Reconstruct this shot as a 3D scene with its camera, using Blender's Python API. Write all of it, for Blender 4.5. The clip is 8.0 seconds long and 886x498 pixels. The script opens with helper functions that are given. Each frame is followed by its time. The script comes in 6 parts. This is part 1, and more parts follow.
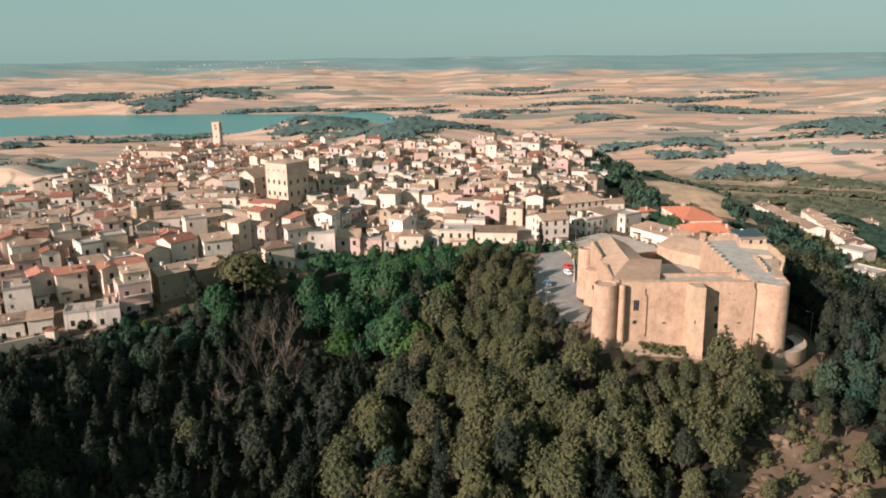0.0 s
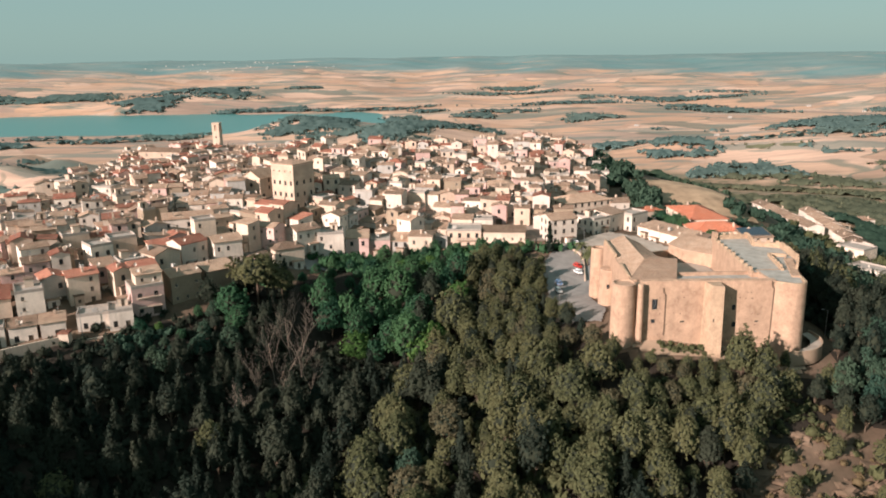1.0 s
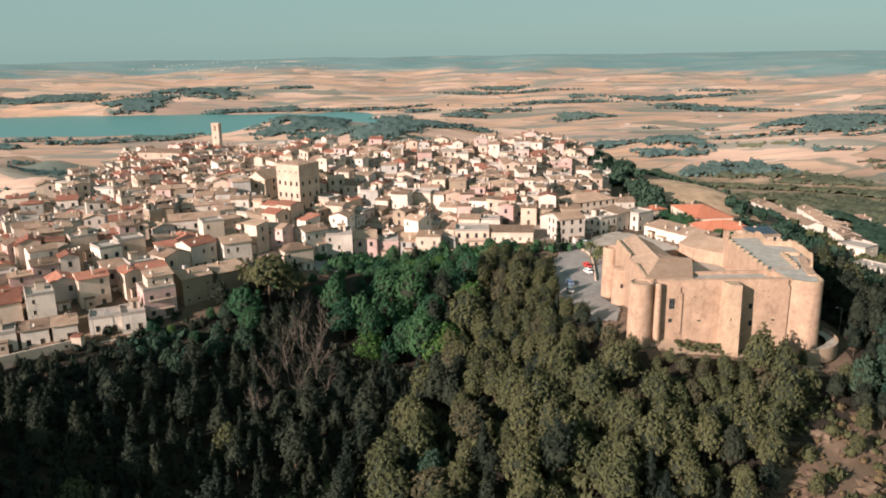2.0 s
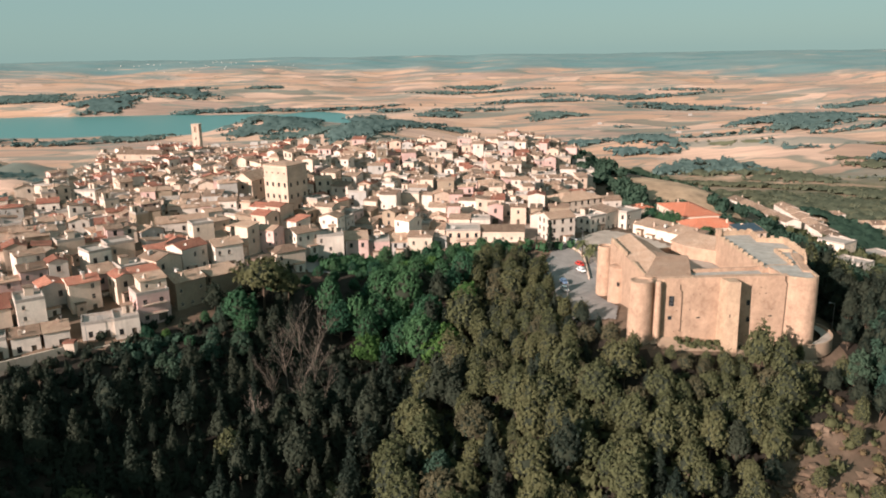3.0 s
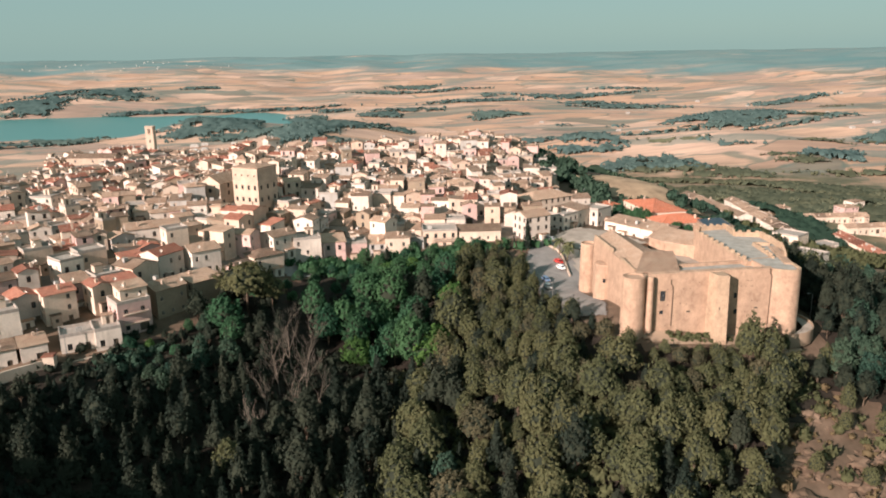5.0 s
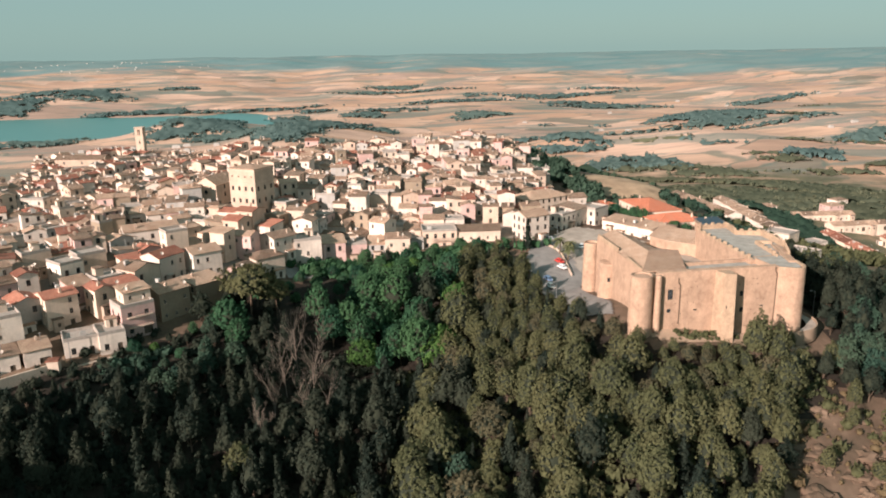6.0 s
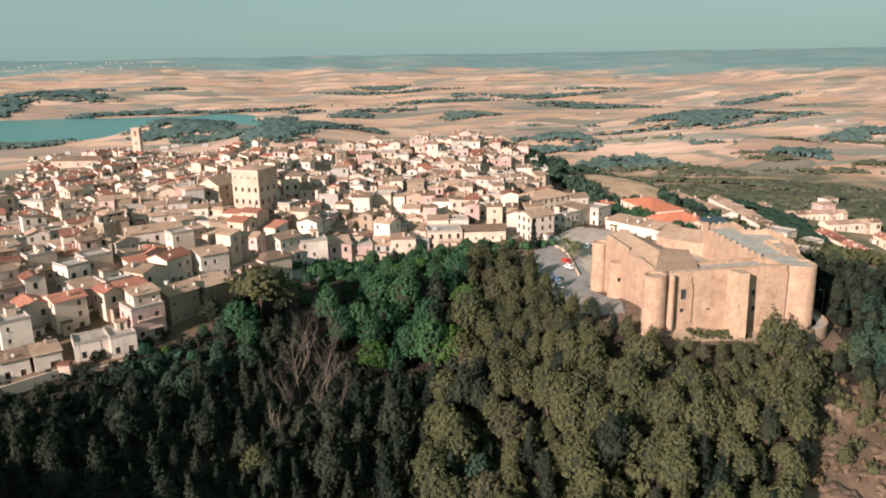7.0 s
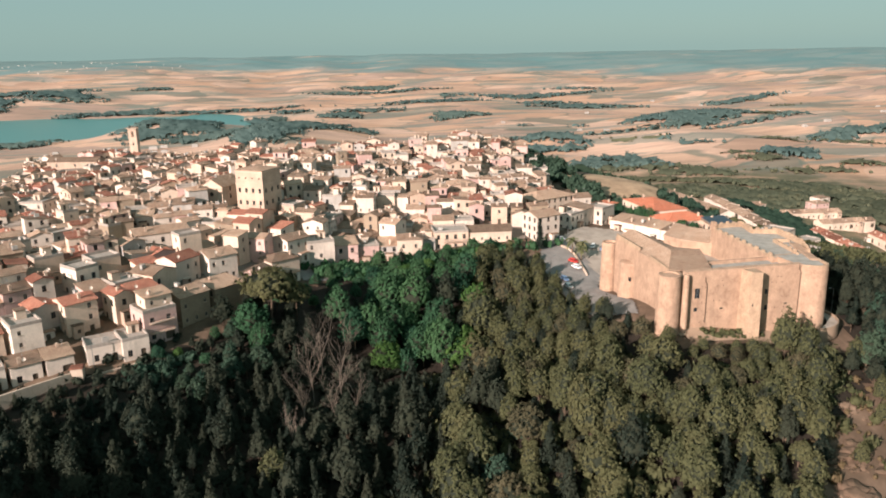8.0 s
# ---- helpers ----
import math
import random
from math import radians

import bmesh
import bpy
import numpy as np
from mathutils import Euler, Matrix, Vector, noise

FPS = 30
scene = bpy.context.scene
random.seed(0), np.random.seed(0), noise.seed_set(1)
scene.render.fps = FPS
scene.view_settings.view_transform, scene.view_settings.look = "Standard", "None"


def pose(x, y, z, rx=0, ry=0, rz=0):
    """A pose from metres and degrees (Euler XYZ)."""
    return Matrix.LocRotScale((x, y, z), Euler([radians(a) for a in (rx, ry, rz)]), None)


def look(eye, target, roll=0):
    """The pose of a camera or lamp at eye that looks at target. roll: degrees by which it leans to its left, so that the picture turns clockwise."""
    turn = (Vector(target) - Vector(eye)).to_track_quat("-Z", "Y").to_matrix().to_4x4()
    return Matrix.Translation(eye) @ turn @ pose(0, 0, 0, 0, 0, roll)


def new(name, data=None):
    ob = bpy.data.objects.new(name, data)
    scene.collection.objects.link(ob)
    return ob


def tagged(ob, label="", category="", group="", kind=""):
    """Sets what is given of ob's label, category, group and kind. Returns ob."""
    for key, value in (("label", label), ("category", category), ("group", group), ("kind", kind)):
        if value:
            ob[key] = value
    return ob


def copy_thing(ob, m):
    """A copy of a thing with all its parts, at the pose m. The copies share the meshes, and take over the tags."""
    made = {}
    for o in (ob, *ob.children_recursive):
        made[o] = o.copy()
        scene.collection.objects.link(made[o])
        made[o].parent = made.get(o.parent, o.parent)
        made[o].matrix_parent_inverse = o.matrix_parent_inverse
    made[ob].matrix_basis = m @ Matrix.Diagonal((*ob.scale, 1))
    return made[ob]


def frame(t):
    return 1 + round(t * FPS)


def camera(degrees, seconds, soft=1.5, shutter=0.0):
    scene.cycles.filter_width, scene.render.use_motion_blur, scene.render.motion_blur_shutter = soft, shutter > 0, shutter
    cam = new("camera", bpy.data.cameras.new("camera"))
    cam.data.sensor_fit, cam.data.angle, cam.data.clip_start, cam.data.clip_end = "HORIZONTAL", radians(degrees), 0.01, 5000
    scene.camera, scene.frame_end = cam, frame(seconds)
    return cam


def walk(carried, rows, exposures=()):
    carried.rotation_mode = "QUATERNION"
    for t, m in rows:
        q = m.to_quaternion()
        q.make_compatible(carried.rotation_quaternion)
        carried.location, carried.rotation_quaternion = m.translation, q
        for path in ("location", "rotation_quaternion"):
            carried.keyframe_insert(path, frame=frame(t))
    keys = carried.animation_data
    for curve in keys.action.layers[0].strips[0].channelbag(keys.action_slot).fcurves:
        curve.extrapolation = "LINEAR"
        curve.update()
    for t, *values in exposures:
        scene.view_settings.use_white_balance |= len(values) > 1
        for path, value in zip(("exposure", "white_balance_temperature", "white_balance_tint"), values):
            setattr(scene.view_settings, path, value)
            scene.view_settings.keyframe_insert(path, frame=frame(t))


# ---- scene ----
cam = camera(61.6, 8.0, soft=1.9)
METRES, EYE, TILT, LEAN, TURN = 55.0, 65.0, 2.3, -0.8, 0.0
ROWS = [
    (0.0, 0.0, 0.0, 0.0, -0.46, -17.08, 1.5),
    (0.5, -0.0634, 0.0007, 0.0023, -1.06, -17.1, 1.51),
    (1.0, -0.1302, 0.0042, 0.0053, -1.37, -17.13, 1.54),
    (1.5, -0.1904, 0.0092, 0.0085, -1.61, -17.16, 1.57),
    (3.0, -0.3816, 0.0315, 0.0157, -4.49, -17.28, 1.5),
    (3.5, -0.4408, 0.0404, 0.0175, -5.85, -17.32, 1.46),
    (4.0, -0.5043, 0.0511, 0.0199, -7.22, -17.37, 1.4),
    (4.5, -0.5619, 0.0619, 0.0213, -8.31, -17.4, 1.36),
    (6.0, -0.7432, 0.1022, 0.0231, -10.77, -17.43, 1.25),
    (6.5, -0.8005, 0.117, 0.0243, -11.31, -17.43, 1.22),
    (7.0, -0.8625, 0.1341, 0.0258, -11.83, -17.44, 1.19),
    (7.5, -0.9193, 0.1509, 0.0268, -12.31, -17.45, 1.16),
    (8.0, -0.9817, 0.1691, 0.0283, -12.84, -17.46, 1.13),
]
walk(cam, [(t, pose(0, 0, EYE, TILT, LEAN, TURN) @ pose(METRES * x, METRES * y, METRES * z, 90 + pitch, roll, yaw)) for t, x, y, z, yaw, pitch, roll in ROWS])

# ---- sky, sun, exposure ----
SUN_FROM = Vector((-0.78, -0.62, 0.39)).normalized()   # towards the low evening sun
world = bpy.data.worlds.new("evening_sky")
scene.world = world
world.use_nodes = True
wn = world.node_tree.nodes
sky = wn.new("ShaderNodeTexSky")
sky.sky_type = "NISHITA"
sky.sun_disc = False
sky.sun_elevation = math.asin(SUN_FROM.z)
sky.sun_rotation = math.atan2(SUN_FROM.x, SUN_FROM.y)
sky.altitude, sky.air_density, sky.dust_density, sky.ozone_density = 400, 1.0, 1.0, 2.0
haze = wn.new("ShaderNodeMix")
haze.data_type = "RGBA"
haze.inputs[0].default_value = 0.86
haze.inputs[7].default_value = (2.42, 3.72, 3.58, 1.0)     # even summer haze over the whole sky
wn["Background"].inputs["Strength"].default_value = 0.064
world.node_tree.links.new(sky.outputs["Color"], haze.inputs[6])
world.node_tree.links.new(haze.outputs[2], wn["Background"].inputs["Color"])
sun_data = bpy.data.lights.new("sun", "SUN")
sun_data.energy, sun_data.angle, sun_data.color = 5.0, radians(0.6), (1.0, 0.84, 0.765)
sun = new("sun", sun_data)
sun.matrix_world = look((0, 0, 300), Vector((0, 0, 300)) - SUN_FROM)
scene.view_settings.exposure = 0.90

# ---- materials ----
def rgb(c):
    return (c[0], c[1], c[2], 1.0)


class Nodes:
    """A small helper that wires a Principled material."""

    def __init__(self, name, rough=0.85, metal=0.0):
        self.mat = bpy.data.materials.new(name)
        self.mat.use_nodes = True
        self.t = self.mat.node_tree
        self.b = self.t.nodes["Principled BSDF"]
        self.b.inputs["Roughness"].default_value = rough
        self.b.inputs["Metallic"].default_value = metal
        self.b.inputs["Specular IOR Level"].default_value = 0.25

    def add(self, kind, **values):
        n = self.t.nodes.new(kind)
        for k, v in values.items():
            n.inputs[k].default_value = v
        return n

    def link(self, a, b):
        self.t.links.new(a, b)

    def coords(self, scale=(1, 1, 1), which="Object", turn=0.0):
        c, m = self.add("ShaderNodeTexCoord"), self.add("ShaderNodeMapping")
        m.inputs["Scale"].default_value = scale
        m.inputs["Rotation"].default_value = (0, 0, turn)
        self.link(c.outputs[which], m.inputs["Vector"])
        return m.outputs["Vector"]

    def world_coords(self, scale=(1, 1, 1), turn=0.0):
        c, m = self.add("ShaderNodeNewGeometry"), self.add("ShaderNodeMapping")
        m.inputs["Scale"].default_value = scale
        m.inputs["Rotation"].default_value = (0, 0, turn)
        self.link(c.outputs["Position"], m.inputs["Vector"])
        return m.outputs["Vector"]

    def noise(self, vec, scale, detail=4.0, rough=0.6):
        n = self.add("ShaderNodeTexNoise", Scale=scale, Detail=detail, Roughness=rough)
        self.link(vec, n.inputs["Vector"])
        return n.outputs["Fac"]

    def ramp(self, fac, stops, mode="LINEAR"):
        n = self.add("ShaderNodeValToRGB")
        n.color_ramp.interpolation = mode
        while len(n.color_ramp.elements) < len(stops):
            n.color_ramp.elements.new(0.5)
        for e, (p, c) in zip(n.color_ramp.elements, stops):
            e.position, e.color = p, rgb(c) if len(c) == 3 else c
        self.link(fac, n.inputs["Fac"])
        return n.outputs["Color"]

    def span(self, fac, a, b, lo=0.0, hi=1.0):
        n = self.add("ShaderNodeMapRange")
        n.inputs["From Min"].default_value, n.inputs["From Max"].default_value = a, b
        n.inputs["To Min"].default_value, n.inputs["To Max"].default_value = lo, hi
        self.link(fac, n.inputs["Value"])
        return n.outputs["Result"]

    def mix(self, a, b, fac, mode="MIX"):
        n = self.add("ShaderNodeMix")
        n.data_type, n.blend_type = "RGBA", mode
        for v, s in ((a, n.inputs[6]), (b, n.inputs[7])):
            if isinstance(v, tuple):
                s.default_value = rgb(v)
            else:
                self.link(v, s)
        if isinstance(fac, (int, float)):
            n.inputs[0].default_value = fac
        else:
            self.link(fac, n.inputs[0])
        return n.outputs[2]

    def math(self, op, a, b=0.0):
        n = self.add("ShaderNodeMath")
        n.operation = op
        for v, s in ((a, n.inputs[0]), (b, n.inputs[1])):
            if isinstance(v, (int, float)):
                s.default_value = v
            else:
                self.link(v, s)
        return n.outputs[0]

    def random(self):
        return self.add("ShaderNodeObjectInfo").outputs["Random"]

    def colour(self, c):
        if isinstance(c, tuple):
            self.b.inputs["Base Color"].default_value = rgb(c)
        else:
            self.link(c, self.b.inputs["Base Color"])

    def bump(self, h, strength=0.4, distance=0.05):
        n = self.add("ShaderNodeBump", Strength=strength, Distance=distance)
        self.link(h, n.inputs["Height"])
        self.link(n.outputs["Normal"], self.b.inputs["Normal"])


def scaled(c, k):
    return tuple(min(1.0, v * k) for v in c)


def plaster(name, c, stain=(0.34, 0.28, 0.22)):
    """Weathered lime plaster: blotches, run-down streaks and a grain."""
    n = Nodes(name, 0.92)
    v = n.world_coords()
    big = n.span(n.noise(v, 0.16, 3), 0.38, 0.66)
    streak = n.span(n.noise(n.world_coords((0.9, 0.9, 0.09)), 1.0, 4), 0.52, 0.78)
    fine = n.noise(v, 2.2, 5, 0.7)
    shade = n.span(n.random(), 0.0, 1.0, 0.80, 1.06)
    tone = n.add("ShaderNodeCombineColor")
    for k in ("Red", "Green", "Blue"):
        n.link(shade, tone.inputs[k])
    col = n.mix(n.mix(scaled(c, 1.04), scaled(c, 0.80), big), tone.outputs["Color"], 1.0, "MULTIPLY")
    col = n.mix(col, stain, n.math("MULTIPLY", streak, 0.45))
    col = n.mix(col, n.ramp(fine, [(0.25, (0.78, 0.78, 0.78)), (0.7, (1, 1, 1))]), 1.0, "MULTIPLY")
    n.colour(col)
    n.bump(fine, 0.35, 0.04)
    return n.mat


def tiles(name, c, pale=(0.50, 0.40, 0.29)):
    """Old pantiles: courses across, channels down, lichen and sun-bleached patches."""
    n = Nodes(name, 0.9)
    v = n.coords()
    w = n.add("ShaderNodeTexWave", Scale=1.25, Distortion=0.4, Detail=1.0)
    w.bands_direction = "X"
    n.link(v, w.inputs["Vector"])
    patch = n.span(n.noise(n.world_coords(), 0.35, 4), 0.36, 0.68)
    speck = n.noise(n.world_coords(), 2.6, 4, 0.75)
    shade = n.span(n.random(), 0.0, 1.0, 0.5, 1.32)
    tone = n.add("ShaderNodeCombineColor")
    for k in ("Red", "Green", "Blue"):
        n.link(shade, tone.inputs[k])
    col = n.mix(n.mix(c, pale, n.math("MULTIPLY", patch, 0.55)), tone.outputs["Color"], 1.0, "MULTIPLY")
    col = n.mix(col, n.ramp(speck, [(0.3, (0.55, 0.52, 0.5)), (0.65, (1.08, 1.05, 1.0))]), 1.0, "MULTIPLY")
    col = n.mix(col, n.ramp(w.outputs["Fac"], [(0.0, (0.72, 0.7, 0.68)), (0.5, (1, 1, 1))]), 1.0, "MULTIPLY")
    n.colour(col)
    n.bump(w.outputs["Fac"], 0.6, 0.08)
    return n.mat


def masonry(name, c, dark, block=1.1, joint=1.0):
    """Coursed rubble walling: stones, mortar, weather stains in long streaks."""
    n = Nodes(name, 0.93)
    v = n.world_coords((1, 1, 1.6))
    cell = n.add("ShaderNodeTexVoronoi", Scale=block)
    n.link(v, cell.inputs["Vector"])
    edge = n.add("ShaderNodeTexVoronoi", Scale=block)
    edge.feature = "DISTANCE_TO_EDGE"
    n.link(v, edge.inputs["Vector"])
    bw = n.add("ShaderNodeRGBToBW")
    n.link(cell.outputs["Color"], bw.inputs["Color"])
    big = n.span(n.noise(n.world_coords(), 0.17, 6, 0.65), 0.34, 0.66)
    streak = n.span(n.noise(n.world_coords((0.9, 0.9, 0.07)), 1.0, 5, 0.65), 0.46, 0.74)
    grain = n.noise(n.world_coords(), 2.4, 5, 0.7)
    col = n.mix(c, scaled(c, 1 - 0.22 * joint), bw.outputs["Val"])
    col = n.mix(col, scaled(c, 1.2), big)
    col = n.mix(col, dark, n.math("MULTIPLY", streak, 0.30))
    blot = n.noise(n.world_coords((1, 1, 0.8)), 0.55, 5, 0.7)
    col = n.mix(col, n.ramp(blot, [(0.32, (0.74, 0.71, 0.70)), (0.5, (0.97, 0.96, 0.96)), (0.68, (1.12, 1.12, 1.11))]), 1.0, "MULTIPLY")
    col = n.mix(col, n.ramp(grain, [(0.25, (0.80, 0.79, 0.78)), (0.68, (1.03, 1.02, 1.01))]), 1.0, "MULTIPLY")
    col = n.mix(scaled(c, 0.62), col, n.span(edge.outputs["Distance"], 0.0, 0.07, 1 - joint, 1.0))
    n.colour(col)
    n.bump(n.math("ADD", grain, n.span(edge.outputs["Distance"], 0.0, 0.12)), 0.6, 0.08)
    return n.mat


def plain(name, c, rough=0.7, metal=0.0, scale=1.5, vary=0.75):
    n = Nodes(name, rough, metal)
    f = n.noise(n.world_coords(), scale, 4)
    n.colour(n.mix(scaled(c, vary), scaled(c, 1.1), n.span(f, 0.3, 0.7)))
    return n.mat


def foliage(name, dark, light, tip):
    """Leaves and needles, tinted tree by tree and clump by clump, a little light coming through."""
    n = Nodes(name, 0.85)
    n.b.inputs["Specular IOR Level"].default_value = 0.06
    isl = n.add("ShaderNodeNewGeometry").outputs["Random Per Island"]
    mass = n.span(n.noise(n.world_coords(), 0.55, 3), 0.34, 0.66)
    col = n.mix(dark, light, n.math("ADD", n.math("MULTIPLY", isl, 0.3), n.math("MULTIPLY", mass, 0.7)))
    col = n.mix(col, tip, n.math("MULTIPLY", n.random(), 0.6))
    n.colour(col)
    tr = n.add("ShaderNodeBsdfTranslucent")
    n.link(col, tr.inputs["Color"])
    m = n.add("ShaderNodeMixShader", Fac=0.3)
    n.link(n.b.outputs["BSDF"], m.inputs[1])
    n.link(tr.outputs["BSDF"], m.inputs[2])
    n.link(m.outputs["Shader"], n.t.nodes["Material Output"].inputs["Surface"])
    return n.mat


def ground_material():
    n = Nodes("dry_land", 0.95)
    v = n.world_coords()
    sep = n.add("ShaderNodeSeparateXYZ")
    n.link(v, sep.inputs["Vector"])
    wob = n.add("ShaderNodeTexNoise", Scale=0.003, Detail=3.0)
    n.link(v, wob.inputs["Vector"])
    bend = n.add("ShaderNodeMix")
    bend.data_type, bend.blend_type = "VECTOR", "MIX"
    add = n.add("ShaderNodeVectorMath")
    add.operation = "MULTIPLY_ADD"
    n.link(wob.outputs["Color"], add.inputs[0])
    add.inputs[1].default_value = (260, 260, 0)
    n.link(v, add.inputs[2])
    stretch = n.add("ShaderNodeMapping")
    stretch.inputs["Scale"].default_value = (0.0060, 0.0100, 0.0)
    stretch.inputs["Rotation"].default_value = (0, 0, 0.35)
    n.link(add.outputs["Vector"], stretch.inputs["Vector"])
    cells = n.add("ShaderNodeTexVoronoi", Scale=1.0)
    n.link(stretch.outputs["Vector"], cells.inputs["Vector"])
    bw = n.add("ShaderNodeSeparateColor")
    n.link(cells.outputs["Color"], bw.inputs["Color"])
    wheat = n.ramp(bw.outputs["Red"], [(0.0, (0.56, 0.35, 0.23)), (0.2, (0.61, 0.40, 0.275)), (0.4, (0.51, 0.33, 0.23)), (0.56, (0.64, 0.43, 0.31)), (0.76, (0.43, 0.30, 0.225)), (0.91, (0.27, 0.23, 0.17))], "CONSTANT")
    broad = n.noise(v, 0.0035, 5, 0.6)
    strips = n.noise(n.world_coords((0.35, 2.4, 0), 0.25), 0.02, 5, 0.7)
    wheat = n.mix(wheat, n.ramp(strips, [(0.3, (0.70, 0.70, 0.72)), (0.62, (1.05, 1.03, 1.0))]), 1.0, "MULTIPLY")
    wheat = n.mix(wheat, n.ramp(broad, [(0.3, (0.74, 0.74, 0.78)), (0.7, (1.06, 1.05, 1.12))]), 1.0, "MULTIPLY")
    green = n.span(n.noise(n.world_coords((0.5, 2.2, 0), 0.15), 0.0062, 7, 0.62), 0.53, 0.56)
    wheat = n.mix(wheat, (0.15, 0.19, 0.165), n.math("MULTIPLY", green, 0.65))
    hedge = n.add("ShaderNodeTexVoronoi", Scale=1.0)
    hedge.feature = "DISTANCE_TO_EDGE"
    n.link(stretch.outputs["Vector"], hedge.inputs["Vector"])
    lane = n.math("MULTIPLY", n.span(hedge.outputs["Distance"], 0.03, 0.012), n.span(n.noise(v, 0.008, 3), 0.48, 0.56))
    wheat = n.mix(wheat, (0.11, 0.14, 0.11), n.math("MULTIPLY", lane, 0.7))
    # the wooded plateau along the horizon, distance haze painted in as blue-teal
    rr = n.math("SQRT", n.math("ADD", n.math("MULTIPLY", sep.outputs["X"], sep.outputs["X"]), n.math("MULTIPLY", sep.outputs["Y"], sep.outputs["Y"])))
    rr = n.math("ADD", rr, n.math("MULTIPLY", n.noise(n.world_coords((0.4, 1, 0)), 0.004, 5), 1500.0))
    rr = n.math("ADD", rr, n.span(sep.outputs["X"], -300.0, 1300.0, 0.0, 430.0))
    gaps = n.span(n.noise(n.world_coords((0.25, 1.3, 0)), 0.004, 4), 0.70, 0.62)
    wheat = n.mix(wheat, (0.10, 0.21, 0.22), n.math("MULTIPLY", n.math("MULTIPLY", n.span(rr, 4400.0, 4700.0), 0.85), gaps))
    # scrub and bare soil on the hill itself
    soil = n.ramp(n.noise(v, 0.09, 6, 0.65), [(0.3, (0.070, 0.053, 0.035)), (0.5, (0.130, 0.087, 0.060)), (0.72, (0.22, 0.15, 0.106))])
    dx = n.math("ADD", sep.outputs["X"], -20.0)
    dy = n.math("ADD", sep.outputs["Y"], -290.0)
    d = n.math("SQRT", n.math("ADD", n.math("MULTIPLY", dx, dx), n.math("MULTIPLY", dy, dy)))
    d = n.math("ADD", d, n.math("MULTIPLY", n.noise(v, 0.01, 4), 160.0))
    col = n.mix(soil, wheat, n.span(d, 420.0, 560.0))
    moor = n.ramp(n.noise(v, 0.02, 6, 0.65), [(0.35, (0.085, 0.085, 0.052)), (0.48, (0.15, 0.13, 0.078)), (0.58, (0.29, 0.195, 0.13))])
    east = n.math("MULTIPLY", n.span(sep.outputs["X"], 130.0, 260.0), n.span(n.math("ADD", d, n.math("MULTIPLY", n.noise(v, 0.004, 3), 300.0)), 1080.0, 960.0))
    col = n.mix(col, moor, east)
    west = n.math("MULTIPLY", n.span(sep.outputs["X"], -170.0, -230.0), n.span(n.math("ADD", d, n.math("MULTIPLY", n.noise(v, 0.006, 4), 500.0)), 1050.0, 900.0))
    col = n.mix(col, moor, n.math("MULTIPLY", west, 0.9))
    n.colour(col)
    n.bump(n.noise(v, 0.5, 6, 0.7), 0.6, 0.3)
    return n.mat


WHITE = plaster("white_plaster", (0.80, 0.68, 0.585))
CREAM = plaster("cream_plaster", (0.76, 0.60, 0.48))
SAND = plaster("sand_plaster", (0.67, 0.50, 0.39))
PINK = plaster("pink_plaster", (0.70, 0.47, 0.42))
GREY = plaster("grey_render", (0.52, 0.48, 0.44))
BRICK = plaster("bare_stone_wall", (0.38, 0.29, 0.21))
PLASTERS = (WHITE, WHITE, WHITE, WHITE, CREAM, CREAM, CREAM, CREAM, SAND, SAND, PINK, PINK, GREY, BRICK)
ROOF_TAN = tiles("weathered_tiles", (0.42, 0.28, 0.205), (0.57, 0.44, 0.35))
ROOF_BROWN = tiles("brown_tiles", (0.32, 0.22, 0.165), (0.48, 0.365, 0.28))
ROOF_RED = tiles("red_tiles", (0.40, 0.155, 0.11), (0.50, 0.28, 0.20))
ROOF_ORANGE = tiles("orange_tiles", (0.62, 0.205, 0.12), (0.62, 0.29, 0.20))
ROOFS = (ROOF_TAN, ROOF_TAN, ROOF_TAN, ROOF_TAN, ROOF_TAN, ROOF_BROWN, ROOF_BROWN, ROOF_BROWN, ROOF_RED, ROOF_RED)
SLAB = plain("roof_terrace_screed", (0.37, 0.32, 0.28), 0.9)
CASTLE = masonry("castle_stone", (0.45, 0.305, 0.218), (0.28, 0.20, 0.15), 2.4, 0.3)
RUBBLE = masonry("rough_buttress_stone", (0.46, 0.33, 0.23), (0.30, 0.22, 0.17), 1.9, 0.6)
TERRACE = plain("grey_terrace", (0.36, 0.335, 0.30), 0.9, scale=0.5)
GLASS = plain("window_glass", (0.03, 0.035, 0.04), 0.12)
FRAME = plain("painted_wood", (0.42, 0.36, 0.3), 0.6)
SHUTTER = plain("dark_door_wood", (0.10, 0.075, 0.055), 0.7)
METAL = plain("dull_metal", (0.3, 0.3, 0.3), 0.45, 0.8)
ASPHALT = plain("asphalt", (0.25, 0.23, 0.215), 0.95, scale=0.25)
# lane paving, darkened to stand for the shadow in the streets
SHADED_LANE = plain("shaded_lane_paving", (0.23, 0.19, 0.16), 0.95, scale=0.3)
PAVING = plain("stone_paving", (0.38, 0.32, 0.27), 0.95, scale=0.3)
STRAW = plain("dry_grass", (0.44, 0.305, 0.20), 0.97, scale=0.12, vary=0.55)
SOLAR = plain("blue_solar_glass", (0.035, 0.055, 0.075), 0.3)
EARTH = plain("bare_earth", (0.36, 0.255, 0.18), 0.97, scale=0.2)
BARK = plain("bark", (0.12, 0.085, 0.06), 0.95)
# near-black colour that paints the shade inside the tree crowns
CROWN_SHADE = plain("crown_inner_shade", (0.024, 0.029, 0.018), 0.95)
